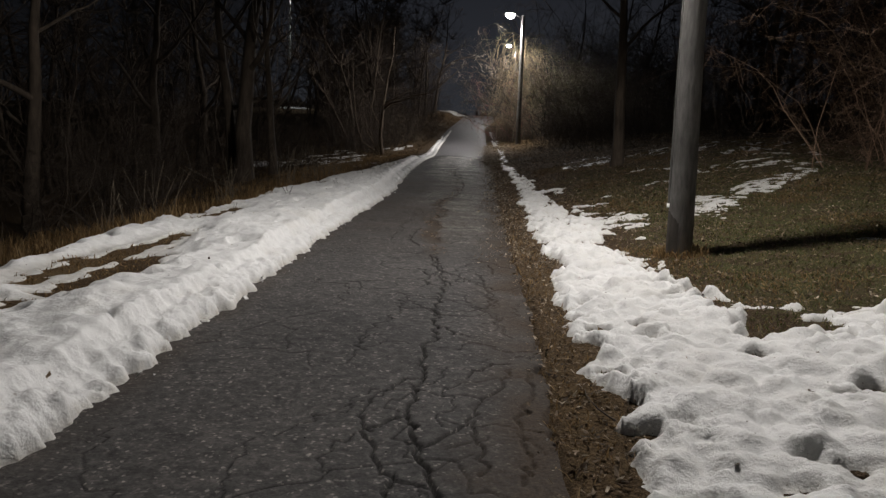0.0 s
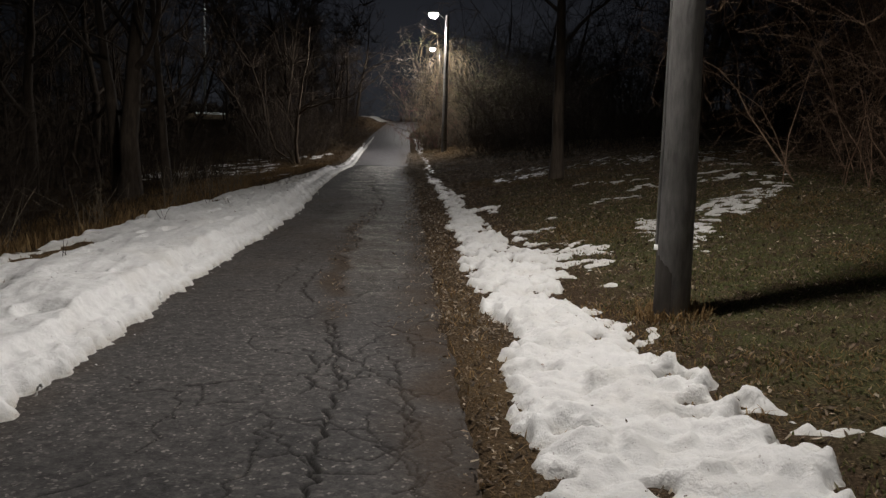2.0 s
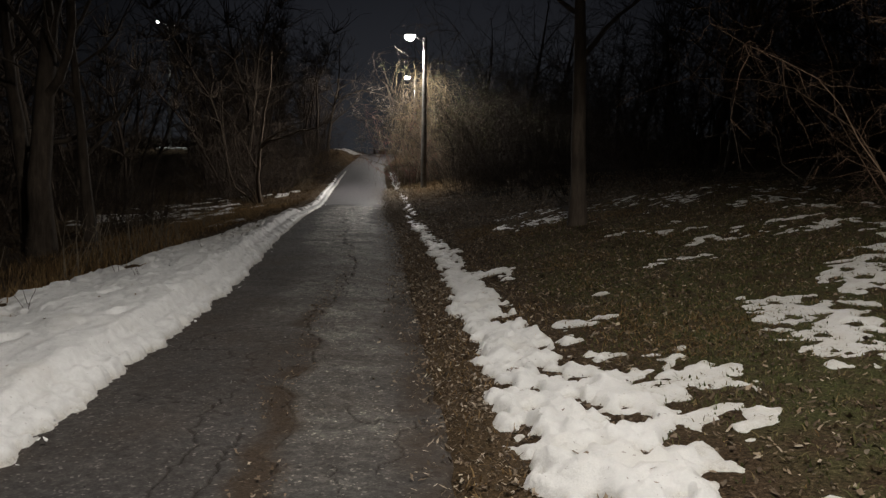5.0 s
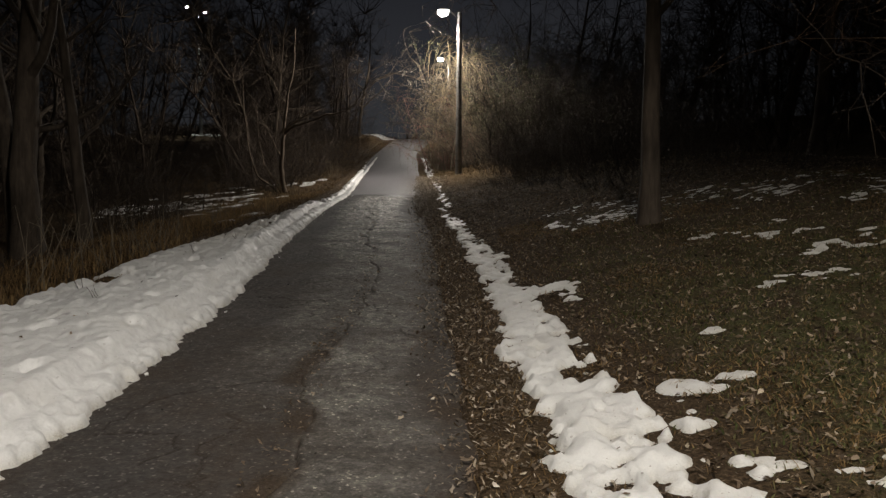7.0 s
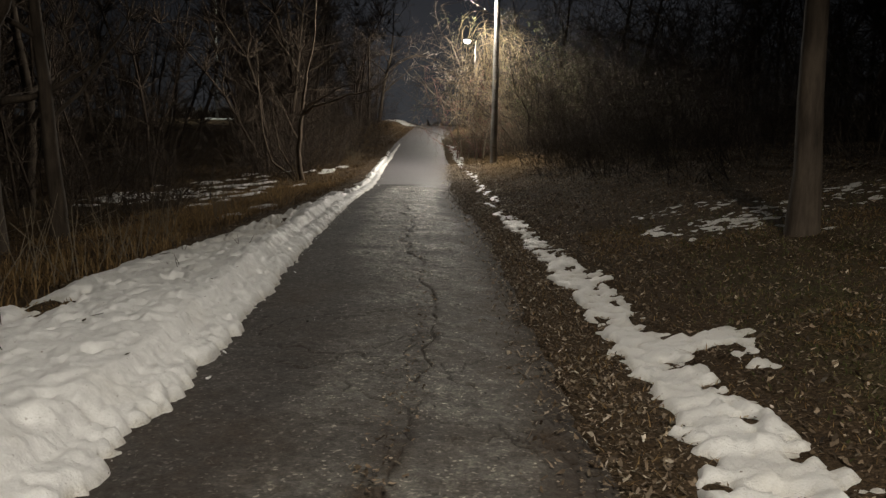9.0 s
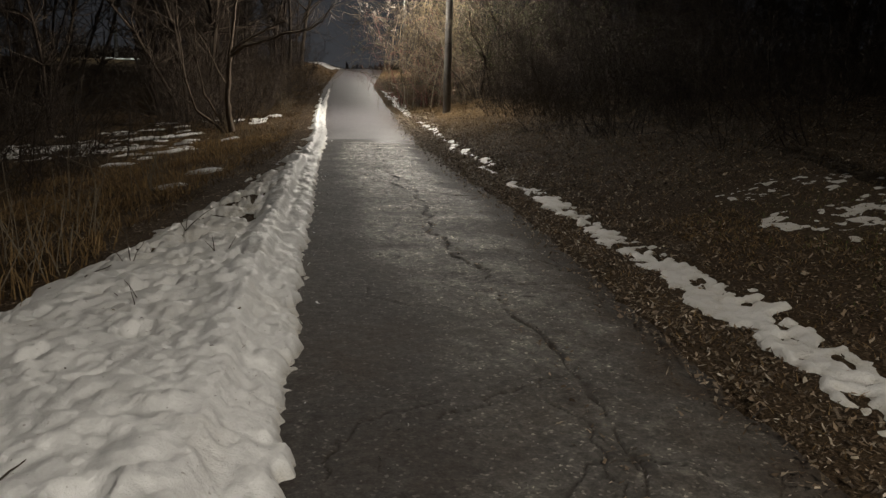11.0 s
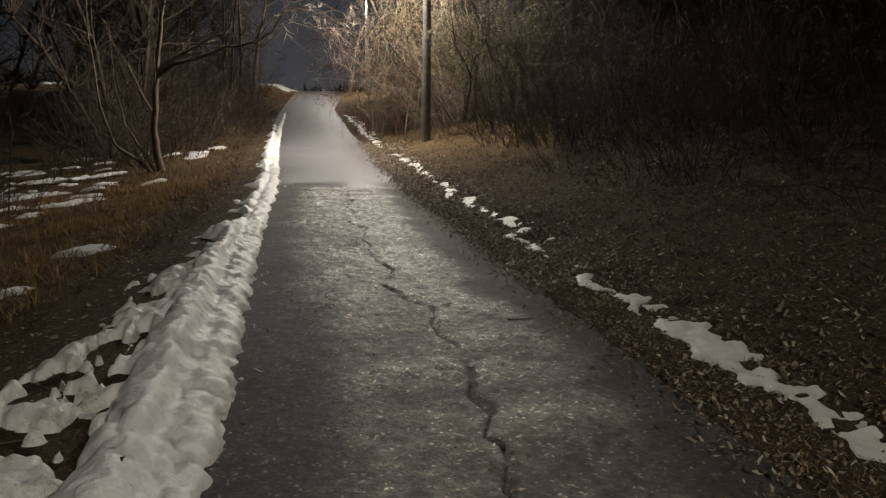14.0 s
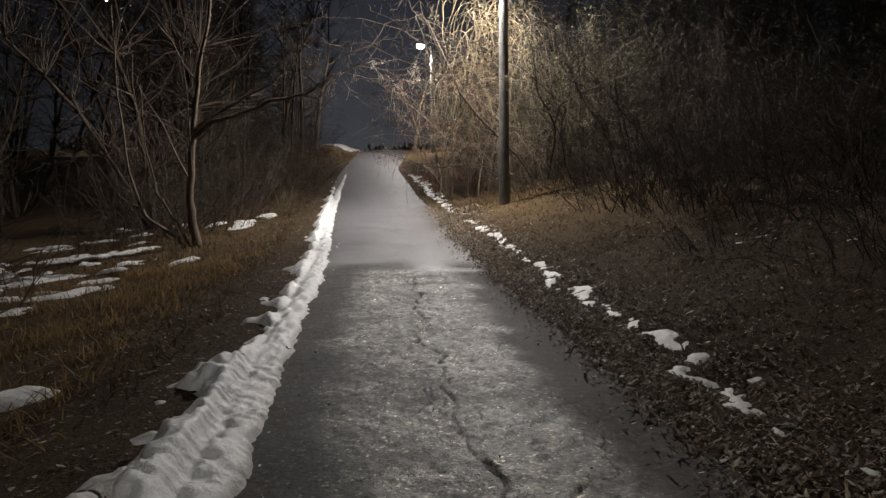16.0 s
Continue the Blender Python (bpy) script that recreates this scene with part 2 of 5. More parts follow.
STRAW = island_material("dry_grass", [(0.10, 0.062, 0.027), (0.20, 0.13, 0.06), (0.32, 0.22, 0.11), (0.15, 0.09, 0.04)], 0.8, 0.1, 0.45)
MULCH = island_material("matted_brown_grass", [(0.035, 0.023, 0.012), (0.075, 0.048, 0.024), (0.13, 0.085, 0.042), (0.055, 0.036, 0.019), (0.22, 0.15, 0.08)], 0.8, 0.1, 0.45)
GREEN_GRASS = island_material("winter_grass", [(0.055, 0.065, 0.022), (0.10, 0.11, 0.042), (0.15, 0.14, 0.065), (0.24, 0.185, 0.095)], 0.8, 0.1, 0.45)
STONE = island_material("loose_gravel", [(0.05, 0.05, 0.05), (0.13, 0.125, 0.115), (0.32, 0.31, 0.29)], 0.75)
CLOD = island_material("snow_crumbs", [(0.6, 0.6, 0.58), (0.8, 0.8, 0.79)], 0.6)
BARK = bark_material("grey_bark", (0.030, 0.023, 0.017), (0.095, 0.074, 0.055))
PALE_BARK = bark_material("pale_bark", (0.09, 0.068, 0.05), (0.24, 0.19, 0.14))
MID_BARK = bark_material("brown_bark", (0.05, 0.037, 0.027), (0.17, 0.13, 0.095))
TWIG = island_material("brown_twigs", [(0.030, 0.023, 0.018), (0.058, 0.045, 0.035), (0.105, 0.083, 0.064)], 0.85)
TAN_TWIG = island_material("tan_twigs", [(0.06, 0.047, 0.034), (0.11, 0.088, 0.064), (0.17, 0.14, 0.10), (0.26, 0.22, 0.16)], 0.8)
WHITE_TWIG = island_material("pale_twigs", [(0.22, 0.18, 0.14), (0.34, 0.30, 0.25), (0.42, 0.38, 0.33)])
BROWN_TWIG = island_material("warm_brown_twigs", [(0.12, 0.075, 0.048), (0.20, 0.13, 0.085), (0.28, 0.19, 0.13)])
VINE_TWIG = island_material("straw_vines", [(0.10, 0.075, 0.042), (0.18, 0.14, 0.08), (0.28, 0.22, 0.14)], 0.75)
RED_TWIG = island_material("reddish_twigs", [(0.13, 0.05, 0.045), (0.24, 0.12, 0.10), (0.32, 0.19, 0.16)], 0.8)
WOODS = island_material("dim_woods", [(0.04, 0.03, 0.023), (0.07, 0.053, 0.04), (0.10, 0.078, 0.06)], 0.9)
EVERGREEN = island_material("evergreen_leaves", [(0.04, 0.048, 0.022), (0.075, 0.085, 0.042), (0.14, 0.14, 0.08), (0.20, 0.19, 0.12)], 0.8, 0.1, 0.45)
POLE_WOOD = bark_material("weathered_pole", (0.13, 0.125, 0.12), (0.25, 0.24, 0.225), 30)
DARK_BAND = bark_material("dark_pole_band", (0.07, 0.062, 0.055), (0.12, 0.11, 0.10), 24)
DARK_METAL = plain_material("dark_lamp_metal", (0.012, 0.012, 0.012), 0.7, 0.0)
METAL = plain_material("galvanised_metal", (0.35, 0.35, 0.34), 0.45, 0.7)
WHITE_TAPE = plain_material("white_tape", (0.75, 0.75, 0.72), 0.6)
GLOW = glow_material("lamp_glow", LAMP_COLOR, 60.0)

# ---- lie of the land: heights and edges along the walk (y) ----
PY = [-40, -5, 3.4, 5.3, 7.5, 16.6, 22.6, 27.2, 33, 37.6, 47.7, 56.4, 78, 90, 160]
PZ = [-1.2, -0.1, 0.28, 0.37, 0.43, 0.72, 1.10, 1.29, 1.43, 1.66, 2.3, 3.1, 5.2, 5.5, 5.8]
LY = [-40, 2.8, 5, 7.5, 10.6, 15, 18, 20, 23, 26, 28.5, 34, 41, 44, 49, 57, 78, 95]
LX = [-1.9, -2.12, -2.25, -2.36, -2.52, -2.61, -2.75, -2.87, -3.0, -3.15, -3.27, -3.45, -3.9, -4.05, -4.3, -4.58, -4.7, -2.6]
OY = [-40, 7, 12, 17, 19, 22, 24.8, 27, 30, 34.4, 45, 54, 57]
OX = [-5.2, -5.0, -4.9, -4.85, -4.8, -4.4, -4.15, -3.75, -3.75, -4.0, -4.6, -4.8, -4.65]
AY = [-40, 3, 6, 9, 13, 18, 22, 27, 30, 36, 43, 47, 60, 78, 95]
AX = [0.5, 0.14, 0.06, -0.11, -0.28, -0.5, -0.68, -1.0, -1.13, -1.35, -1.55, -1.78, -2.4, -1.6, 1.2]
RY = [-40, 3, 4.2, 7.7, 10.6, 15, 17, 19, 22, 24, 26, 30, 36, 38, 47, 56]
RX = [0.9, 0.5, 0.37, 0.32, 0.17, 0.04, 0.0, -0.08, -0.28, -0.45, -0.56, -0.62, -0.8, -0.95, -1.5, -1.9]


def land(x, y):
    """The ground's height beside and under the path."""
    x, y = np.asarray(x, float), np.asarray(y, float)
    el, er, z0 = lerp(y, LY, LX), lerp(y, AY, AX), lerp(y, PY, PZ)
    dr, dl = np.maximum(0, x - er), np.maximum(0, el - x)
    slope = lerp(y, [0, 6, 9, 14, 20, 60, 90], [0.05, 0.07, 0.085, 0.15, 0.22, 0.22, 0.05])
    far = np.maximum(0, dr - lerp(y, [10, 16, 28, 34], [0.35, 0.7, 0.6, 0.35]))
    rise = slope * np.where(far < 5, far, 5 + (far - 5) * 0.35)
    start = lerp(y, [0, 16, 24, 40, 46, 60], [2.5, 2.2, 0.7, 0.45, 0.6, 3.0])
    steep = lerp(y, [0, 16, 24, 60], [0.34, 0.34, 0.17, 0.16])
    d = np.maximum(0, dl - start)
    drop = 1.7 * (1 - np.exp(-steep * d / 1.7))
    z = z0 + rise - drop + smooth((dl - 0.5) / 1.5) * lerp(y, [44, 58, 80, 95], [0, 0.35, 0.45, 0])
    valley = lerp(y, [-40, 0, 30, 60, 111, 160, 400], [-2.5, -1.6, -0.9, 1.2, 7.1, 9.0, 12.0])
    w = smooth((dl - 9) / 10)
    z = z * (1 - w) + valley * w
    inside = smooth((x - el + 0.3) / 0.1) * smooth((er + 0.02 - x) / 0.06)
    rough = np.clip(np.minimum(dr + dl, 1.0) * 2.0, 0, 1)
    z = z + rough * ((vnoise(x, y, 0.35, 1) - 0.5) * 0.035 + (vnoise(x, y, 1.7, 2) - 0.5) * 0.09 + (vnoise(x, y, 0.12, 3) - 0.5) * 0.018)
    return z + (1 - inside) * 0.012 - inside * 0.06


def spot(x, y, cx, cy, rx, ry, turn=0.0):
    c, s = math.cos(radians(turn)), math.sin(radians(turn))
    u, v = (x - cx) * c + (y - cy) * s, -(x - cx) * s + (y - cy) * c
    return 1 - np.sqrt((u / rx) ** 2 + (v / ry) ** 2)


def snow_left(x, y):
    """Depth of the ploughed bank; below nothing where bare."""
    el, out = lerp(y, LY, LX), lerp(y, OY, OX)
    wob = (vnoise(x * 0.4, y, 0.33, 11) - 0.5) * 0.10 + (vnoise(x, y, 0.10, 12) - 0.5) * 0.09 + (vnoise(x, y, 0.045, 43) - 0.5) * 0.07
    d = el - x + wob * lerp(y, [18, 22], [1, 0.5])
    w = np.maximum(0.3, el - out) * lerp(y, [0, 20, 25, 30, 57], [1, 1, 0.9, 0.8, 0.8])
    tall = lerp(y, [0, 20, 25, 29, 45, 57], [0.23, 0.20, 0.15, 0.10, 0.09, 0.05])
    body = tall * np.clip(d / 0.30, 0, 1) ** 0.6 * (1 - 0.72 * np.clip((d - 0.45) / np.maximum(w - 0.45, 0.2), 0, 1))
    lumps = (vnoise(x, y, 0.22, 13) - 0.5) * lerp(y, [8, 15], [0.06, 0.045]) + (vnoise(x, y, 0.09, 14) - 0.5) * 0.03 + (vnoise(x, y, 0.55, 15) - 0.5) * lerp(y, [12, 20], [0.10, 0.04])
    body = body + lumps * np.clip(d / 0.25, 0, 1) * lerp(y, [0, 24, 28], [0.9, 0.9, 0.35])
    ragged = (vnoise(x, y, 0.5, 16) - 0.5) * 1.6 + (vnoise(x, y, 0.16, 17) - 0.5) * 0.7
    m = np.minimum(d / 0.05, (w - d) / 0.35 + ragged * lerp(y, [0, 20, 25], [0.8, 0.8, 0.8]) * np.maximum(np.clip((d - 0.18) / 0.3, 0, 1), lerp(y, [22, 25], [1, 0])))
    holes = (vnoise(x, y * 0.6, 0.45, 18) - 0.70) * 3.5 * np.clip((d / w - 0.55) * 4, 0, 1)
    holes2 = (vnoise(x, y, 0.2, 19) - 0.62) * 3.0 * np.clip((d - 0.34) * 4, 0, 1) * lerp(y, [19, 24, 30], [0, 1, 1])
    m = np.minimum(m, 1 - np.maximum(holes, 0) * 2 - np.maximum(holes2, 0) * 2)
    for cx, cy, rx, ry, turn in ((-3.68, 6.7, 0.26, 1.4, 2), (-4.15, 7.7, 0.22, 2.1, -3), (-3.66, 5.1, 0.24, 0.5, 0), (-4.5, 11.5, 0.16, 1.1, 0), (-4.3, 17.8, 0.10, 0.6, 0)):
        m = np.minimum(m, 0.5 - np.maximum(spot(x, y, cx, cy, rx, ry, turn) + (vnoise(x, y, 0.15, 35) - 0.5) * 0.8, -1) * 2.6)
        body = body * (1 - 0.8 * smooth(spot(x, y, cx, cy, rx * 2.6, ry * 1.35, turn) * 2.2))
    m = np.where(y > 57.2, -1, m)
    frag = vnoise(x, y, 0.17, 40) * 0.5 + vnoise(x, y, 0.08, 42) * 0.32 + vnoise(x, y, 0.045, 49) * 0.18
    outer = smooth((d - 0.34) / 0.22) * lerp(y, [18, 23], [0, 1])
    m = np.minimum(m, 1 - outer * np.clip((frag - lerp(y, [19, 22, 24, 28], [0.55, 0.46, 0.42, 0.40])) * 14, 0, 2.5))
    body = body * (1 - 0.8 * outer) + outer * (0.012 + 0.17 * np.clip(0.56 - frag, 0, 0.3))
    c1, o1 = cells(x, y, 0.30, 5)
    c2, o2 = cells(x, y, 0.12, 6)
    c4, o4 = cells(x, y, 0.065, 4)
    c3, o3 = cells(x, y, 0.42, 7)
    rough = lerp(y, [0, 9, 14, 18, 26, 30], [0.35, 0.25, 0.25, 0.5, 0.6, 0.5])
    body = body + rough * (np.clip(0.75 - c1, 0, 1) * lerp(y, [10, 14], [0.065, 0.03]) * o1 + np.clip(0.75 - c2, 0, 1) * 0.05 * o2 + np.clip(0.7 - c4, 0, 1) * 0.02 * o4) * np.clip(d / 0.2, 0, 1) * (1 - 0.55 * outer)
    crumb = np.abs(vnoise(x, y, 0.15, 44) - 0.5) * 0.05 + np.abs(vnoise(x, y, 0.075, 45) - 0.5) * 0.05 + (vnoise(x, y, 0.045, 48) - 0.5) * 0.022
    body = body + crumb * lerp(y, [6, 13, 18], [0.25, 0.35, 0.9]) * np.clip(d / 0.15, 0, 1) * (1 - 0.35 * outer)
    pit = np.clip(1 - c3 / 0.30, 0, 1) * (o3 > lerp(y, [0, 15, 20, 24, 26], [0.72, 0.72, 0.5, 0.6, 0.7]))
    body = body - smooth(pit * 2) * 0.075 * np.clip(d / 0.3 - 0.5, 0, 1)
    return np.where(m > 0, np.maximum(body, 0.025 - 0.035 * smooth(pit * 1.6) * (y > 18) * np.clip((d - 0.35) * 5, 0, 1)) * smooth(m * 1.5 + 0.15), m * 0.05) - 0.012


def snow_right(x, y):
    """Depth of the melting snow right of the path and in the grass."""
    rin = lerp(y, RY, RX) + (vnoise(x, y, 0.4, 21) - 0.5) * 0.18 + (vnoise(x, y, 0.13, 22) - 0.5) * 0.12 + (vnoise(x, y, 0.055, 20) - 0.5) * 0.07
    wide = lerp(y, [0, 3, 6, 7.5, 8.4, 9.5, 14, 16, 19, 20, 22, 23.5, 26, 38, 44, 47, 56, 57],
                [1.5, 1.5, 1.42, 1.12, 0.95, 0.72, 0.62, 0.6, 0.52, 0.45, 0.36, 0.34, 0.30, 0.32, 0.3, 0.5, 0.4, 0.0])
    frac = (x - rin) / np.maximum(wide, 0.05)
    strip = np.minimum((x - rin) / 0.10, (1 - frac) * wide / 0.25)
    strip = strip - lerp(y, [22, 25, 29, 42, 44], [0, 0.12, 0.35, 0.45, 0.1]) * (vnoise(x, y, 0.32, 23) * 1.7)
    near = np.minimum(np.minimum((6.1 - y) / 0.9, (x - rin) / 0.2), (6.0 + 1.2 * np.sin(y * 0.5) - x) / 0.9)
    m = np.maximum(strip, near)
    m = np.minimum(m, 0.9 - spot(x, y, 1.78, 5.65, 0.26, 0.75, -22) * 3)
    for cx, cy, rx, ry, turn in ((0.98, 11.2, 0.75, 1.1, -6), (2.85, 12.3, 0.48, 1.45, -6), (4.4, 14.4, 2.2, 0.45, 54), (2.9, 15.9, 0.45, 0.25, 0),
                                 (4.2, 17.1, 1.15, 0.35, 5), (2.5, 18.4, 0.26, 0.16, 0), (2.0, 20.9, 0.95, 0.75, 10), (3.4, 21.3, 1.3, 0.8, -10), (4.9, 20.9, 1.3, 0.7, -10), (2.6, 18.75, 0.3, 0.2, 0),
                                 (5.6, 19.6, 1.4, 0.4, -10), (1.5, 9.6, 0.14, 0.18, 0), (0.86, 16.6, 0.12, 0.4, 8), (1.7, 32.2, 0.5, 1.1, -20), (2.0, 30.0, 0.45, 0.9, 0),
                                 (3.0, 33.6, 0.7, 0.5, 0), (3.9, 9.0, 0.25, 0.10, 0)):
        m = np.maximum(m, spot(x, y, cx, cy, rx * 1.15, ry * 1.15, turn) * 1.35)
    for cx, cy, rx, ry in ((1.12, 13.5, 0.2, 0.14), (1.4, 13.6, 0.14, 0.1), (1.6, 14.7, 0.13, 0.1), (0.9, 16.5, 0.2, 0.3), (0.8, 17.2, 0.2, 0.3), (2.9, 20.0, 0.6, 0.3), (3.7, 19.9, 0.8, 0.4), (4.4, 20.2, 1.0, 0.35),
                           (3.5, 18.4, 0.4, 0.22), (2.8, 18.35, 0.35, 0.18), (5.1, 18.8, 1.0, 0.35), (5.9, 17.8, 0.9, 0.35), (3.5, 17.8, 0.5, 0.25), (5.1, 16.5, 0.9, 0.35),
                           (1.9, 22.2, 0.8, 0.5), (1.55, 32.5, 0.35, 0.4), (1.7, 31.4, 0.35, 0.4), (1.9, 30.1, 0.4, 0.4), (1.75, 29.2, 0.35, 0.35), (2.3, 29.3, 0.35, 0.3)):
        m = np.maximum(m, spot(x, y, cx, cy, rx * 1.15, ry * 1.15, -10) * 1.35)
    eat = np.clip((m + 0.3), 0.0, 1.0)
    ragged = (vnoise(x, y * 0.8, 0.40, 24) - 0.5) * 1.9 + (vnoise(x, y, 0.16, 25) - 0.5) * lerp(x - rin, [0.4, 0.9], [1.7, 2.4]) + (vnoise(x, y, 0.07, 26) - 0.5) * np.maximum(lerp(x - rin, [0.4, 0.9], [1.4, 1.9]), lerp(y, [17, 20], [1.2, 1.7]))
    ragged = ragged + (vnoise(x, y, 0.11, 50) - 0.5) * lerp(x - rin, [0.5, 0.9], [0.3, 1.7])
    m = m + ragged * lerp(m, [0.0, 1.0, 2.0], [1.0, 0.9, 0.55]) * eat
    bits = np.minimum(spot(x, y, 1.3, 12.75, 0.65, 1.05, 10) * 3, 1)
    bits = np.maximum(bits, np.minimum(np.minimum((x - rin + 0.05) / 0.1, (rin + 0.6 - x) / 0.3), np.minimum((y - 22) / 3, (43 - y) / 2)).clip(-1, 0.92))
    flecks = (vnoise(x, y * 0.8, 0.24, 46) + 0.6 * vnoise(x, y, 0.10, 47)) * 2.2 - 2.25
    m = np.maximum(m, np.where(bits > 0, flecks + (bits - 1) * 1.2, -1))
    m = np.minimum(m, 1.6)
    deep = lerp(y, [0, 14, 20, 30], [0.10, 0.085, 0.045, 0.03]) * lerp(np.where(y > 7.5, x - rin, 0), [0.65, 1.0, 2.2], [1.0, 0.38, 0.3])
    c1, o1 = cells(x, y, 0.24, 8)
    c2, o2 = cells(x, y, 0.11, 9)
    c3, o3 = cells(x, y, 0.30, 10)
    lumps = 0.35 + 0.35 * vnoise(x, y, 0.5, 27) + np.clip(0.85 - c1, 0, 1) * (0.4 + 0.7 * o1) * lerp(y, [9, 18], [1, 0.55]) + np.clip(0.7 - c2, 0, 1) * 0.5 * o2 + np.abs(vnoise(x, y, 0.13, 28) - 0.5) * 0.7 + np.abs(vnoise(x, y, 0.06, 29) - 0.5) * lerp(y, [5, 9], [0.35, 0.7]) - 0.3
    pit = smooth(np.clip(1 - c3 / 0.34, 0, 1) * 1.8) * (o3 > 0.60)
    pits = pit * (0.045 + 0.06 * np.clip(o3 - 0.8, 0, 0.2) / 0.2) * np.clip(m, 0, 1)
    return np.where(m > 0, deep * smooth(m * 1.1) * lumps - pits * (deep / 0.085), m * 0.05) - 0.010


def snow_far(x, y):
    """Scattered patches in the low meadow and up on the crest."""
    m = np.full(np.shape(x), -1.0)
    strewn = random.Random(17)
    for _ in range(46):
        m = np.maximum(m, spot(x, y, strewn.uniform(-13, -7.0), strewn.uniform(33, 45), strewn.uniform(0.15, 0.5), strewn.uniform(0.12, 0.35)) * 2.0)
    for cx, cy, rx, ry, turn in ((-6.2, 42.2, 0.3, 1.2, 10), (-8.4, 39.2, 0.7, 0.5, 0), (-8.6, 36.8, 0.7, 0.5, 0), (-8.1, 34.5, 0.5, 0.4, 0), (-5.15, 28.0, 0.3, 0.22, 0),
                                 (-6.25, 36.8, 0.3, 0.3, 0), (-7.9, 32.2, 0.5, 0.4, 0), (-9.6, 39.9, 0.8, 0.5, 0), (-9.4, 36.2, 0.6, 0.4, 0), (-5.2, 25.9, 0.35, 0.4, 0),
                                 (-6.1, 77.5, 1.3, 2.2, 0), (-11.5, 38.0, 2.0, 0.8, 10), (-6.25, 41.9, 0.3, 0.7, 12), (-5.8, 43.4, 0.25, 0.7, 12), (-6.24, 36.45, 0.2, 0.2, 0), (-8.2, 39.8, 0.7, 0.4, 0), (-9.2, 39.4, 0.6, 0.4, 0), (-7.4, 37.6, 0.5, 0.3, 0)):
        m = np.maximum(m, spot(x, y, cx, cy, rx, ry, turn) * 2.0)
    m = m * 0.75 + ((vnoise(x, y, 0.45, 31) - 0.5) * 1.8 + (vnoise(x, y, 0.2, 32) - 0.5) * 2.2 + (vnoise(x, y, 0.1, 39) - 0.5) * 2.0) * np.clip(m + 0.5, 0, 1)
    return np.where(m > 0, 0.05 * smooth(m) * (0.7 + 0.6 * vnoise(x, y, 0.3, 33)), m * 0.05) - 0.01


def axis(*spans):
    """Coordinates along one axis: (from, to, step) spans end to end."""
    return np.concatenate([np.arange(a, b, s) for a, b, s in spans])


# ---- the ground ----
gx = np.concatenate([-np.geomspace(400, 9, 40)[:-1], axis((-9, -5.5, 0.14), (-5.5, 3.5, 0.06), (3.5, 9, 0.12)), np.geomspace(9, 400, 40)])
gy = np.concatenate([axis((-40, 0, 2.0), (0, 2, 0.2), (2, 30, 0.07), (30, 50, 0.14), (50, 100, 0.6)), np.geomspace(100, 900, 30)])
GX, GY = np.meshgrid(gx, gy, indexing="ij")
er, el = lerp(GY, AY, AX), lerp(GY, LY, LX)
green = smooth((GX - er - 1.2) / 1.0) * lerp(GY, [4, 10, 16, 20], [0.5, 1.0, 0.8, 0.1])
straw = np.clip(smooth((GX - er + 0.05) / 0.1) * smooth((er + 0.55 - GX) / 0.3) * lerp(GY, [0, 7, 12, 17, 30, 38], [0.7, 0.5, 0.25, 0.1, 0.1, 0.7])
                + smooth((el - 1.2 - GX) / 0.6) * 0.55 * lerp(GY, [9, 14, 20, 26, 60], [1.3, 0.8, 0.3, 0.6, 0.9]) + smooth((GX - er - 0.2) / 0.5) * lerp(GY, [33, 39, 70], [0, 0.7, 0.8]), 0, 1)
straw = straw * (0.35 + 0.65 * vnoise(GX, GY, 0.7, 41))
tagged(new("ground", grid_mesh("ground", GX, GY, land(GX, GY), SOIL, attrs={"green": green, "straw": straw})),
       "dark winter soil with trodden leaves and sparse grass", "ground", kind="structure")


# ---- the path ----
rng = np.random.default_rng(7)


def jagged(points, step=0.07, amp=0.03):
    out = []
    for (x0, y0), (x1, y1) in zip(points, points[1:]):
        n = max(1, int(math.hypot(x1 - x0, y1 - y0) / step))
        for i in range(n):
            k = i / n
            out.append((x0 + (x1 - x0) * k + rng.normal(0, amp), y0 + (y1 - y0) * k + rng.normal(0, amp)))
    out.append(points[-1])
    return out


MAIN = [(-0.3, 1.6), (-0.37, 2.8), (-0.5, 3.21), (-0.61, 3.68), (-0.58, 4.26), (-0.64, 4.57), (-0.6, 5.03), (-0.64, 5.48), (-0.69, 6.27), (-0.7, 7.02), (-0.86, 7.9), (-0.92, 8.44), (-0.93, 9.5),
        (-1.09, 10.2), (-1.17, 10.95), (-1.27, 11.9), (-1.22, 13), (-1.38, 14.5), (-1.3, 16.5), (-1.3, 18.5), (-1.45, 20.5), (-1.8, 21.9), (-1.8, 23.7), (-2.08, 26), (-2.2, 28.4),
        (-2.3, 30.5), (-2.3, 32.6)]
NEAR_MAIN = [p for p in MAIN if p[1] < 9.5]


def seam(y):
    """Where the long seam runs, with its wander."""
    y = np.asarray(y, float)
    far = smooth((y - 9) / 2)
    return lerp(y, [p[1] for p in MAIN], [p[0] for p in MAIN]) + far * ((vnoise(y, y * 0, 0.7, 81) - 0.5) * 0.22 + (vnoise(y, y * 0, 0.22, 82) - 0.5) * 0.10)


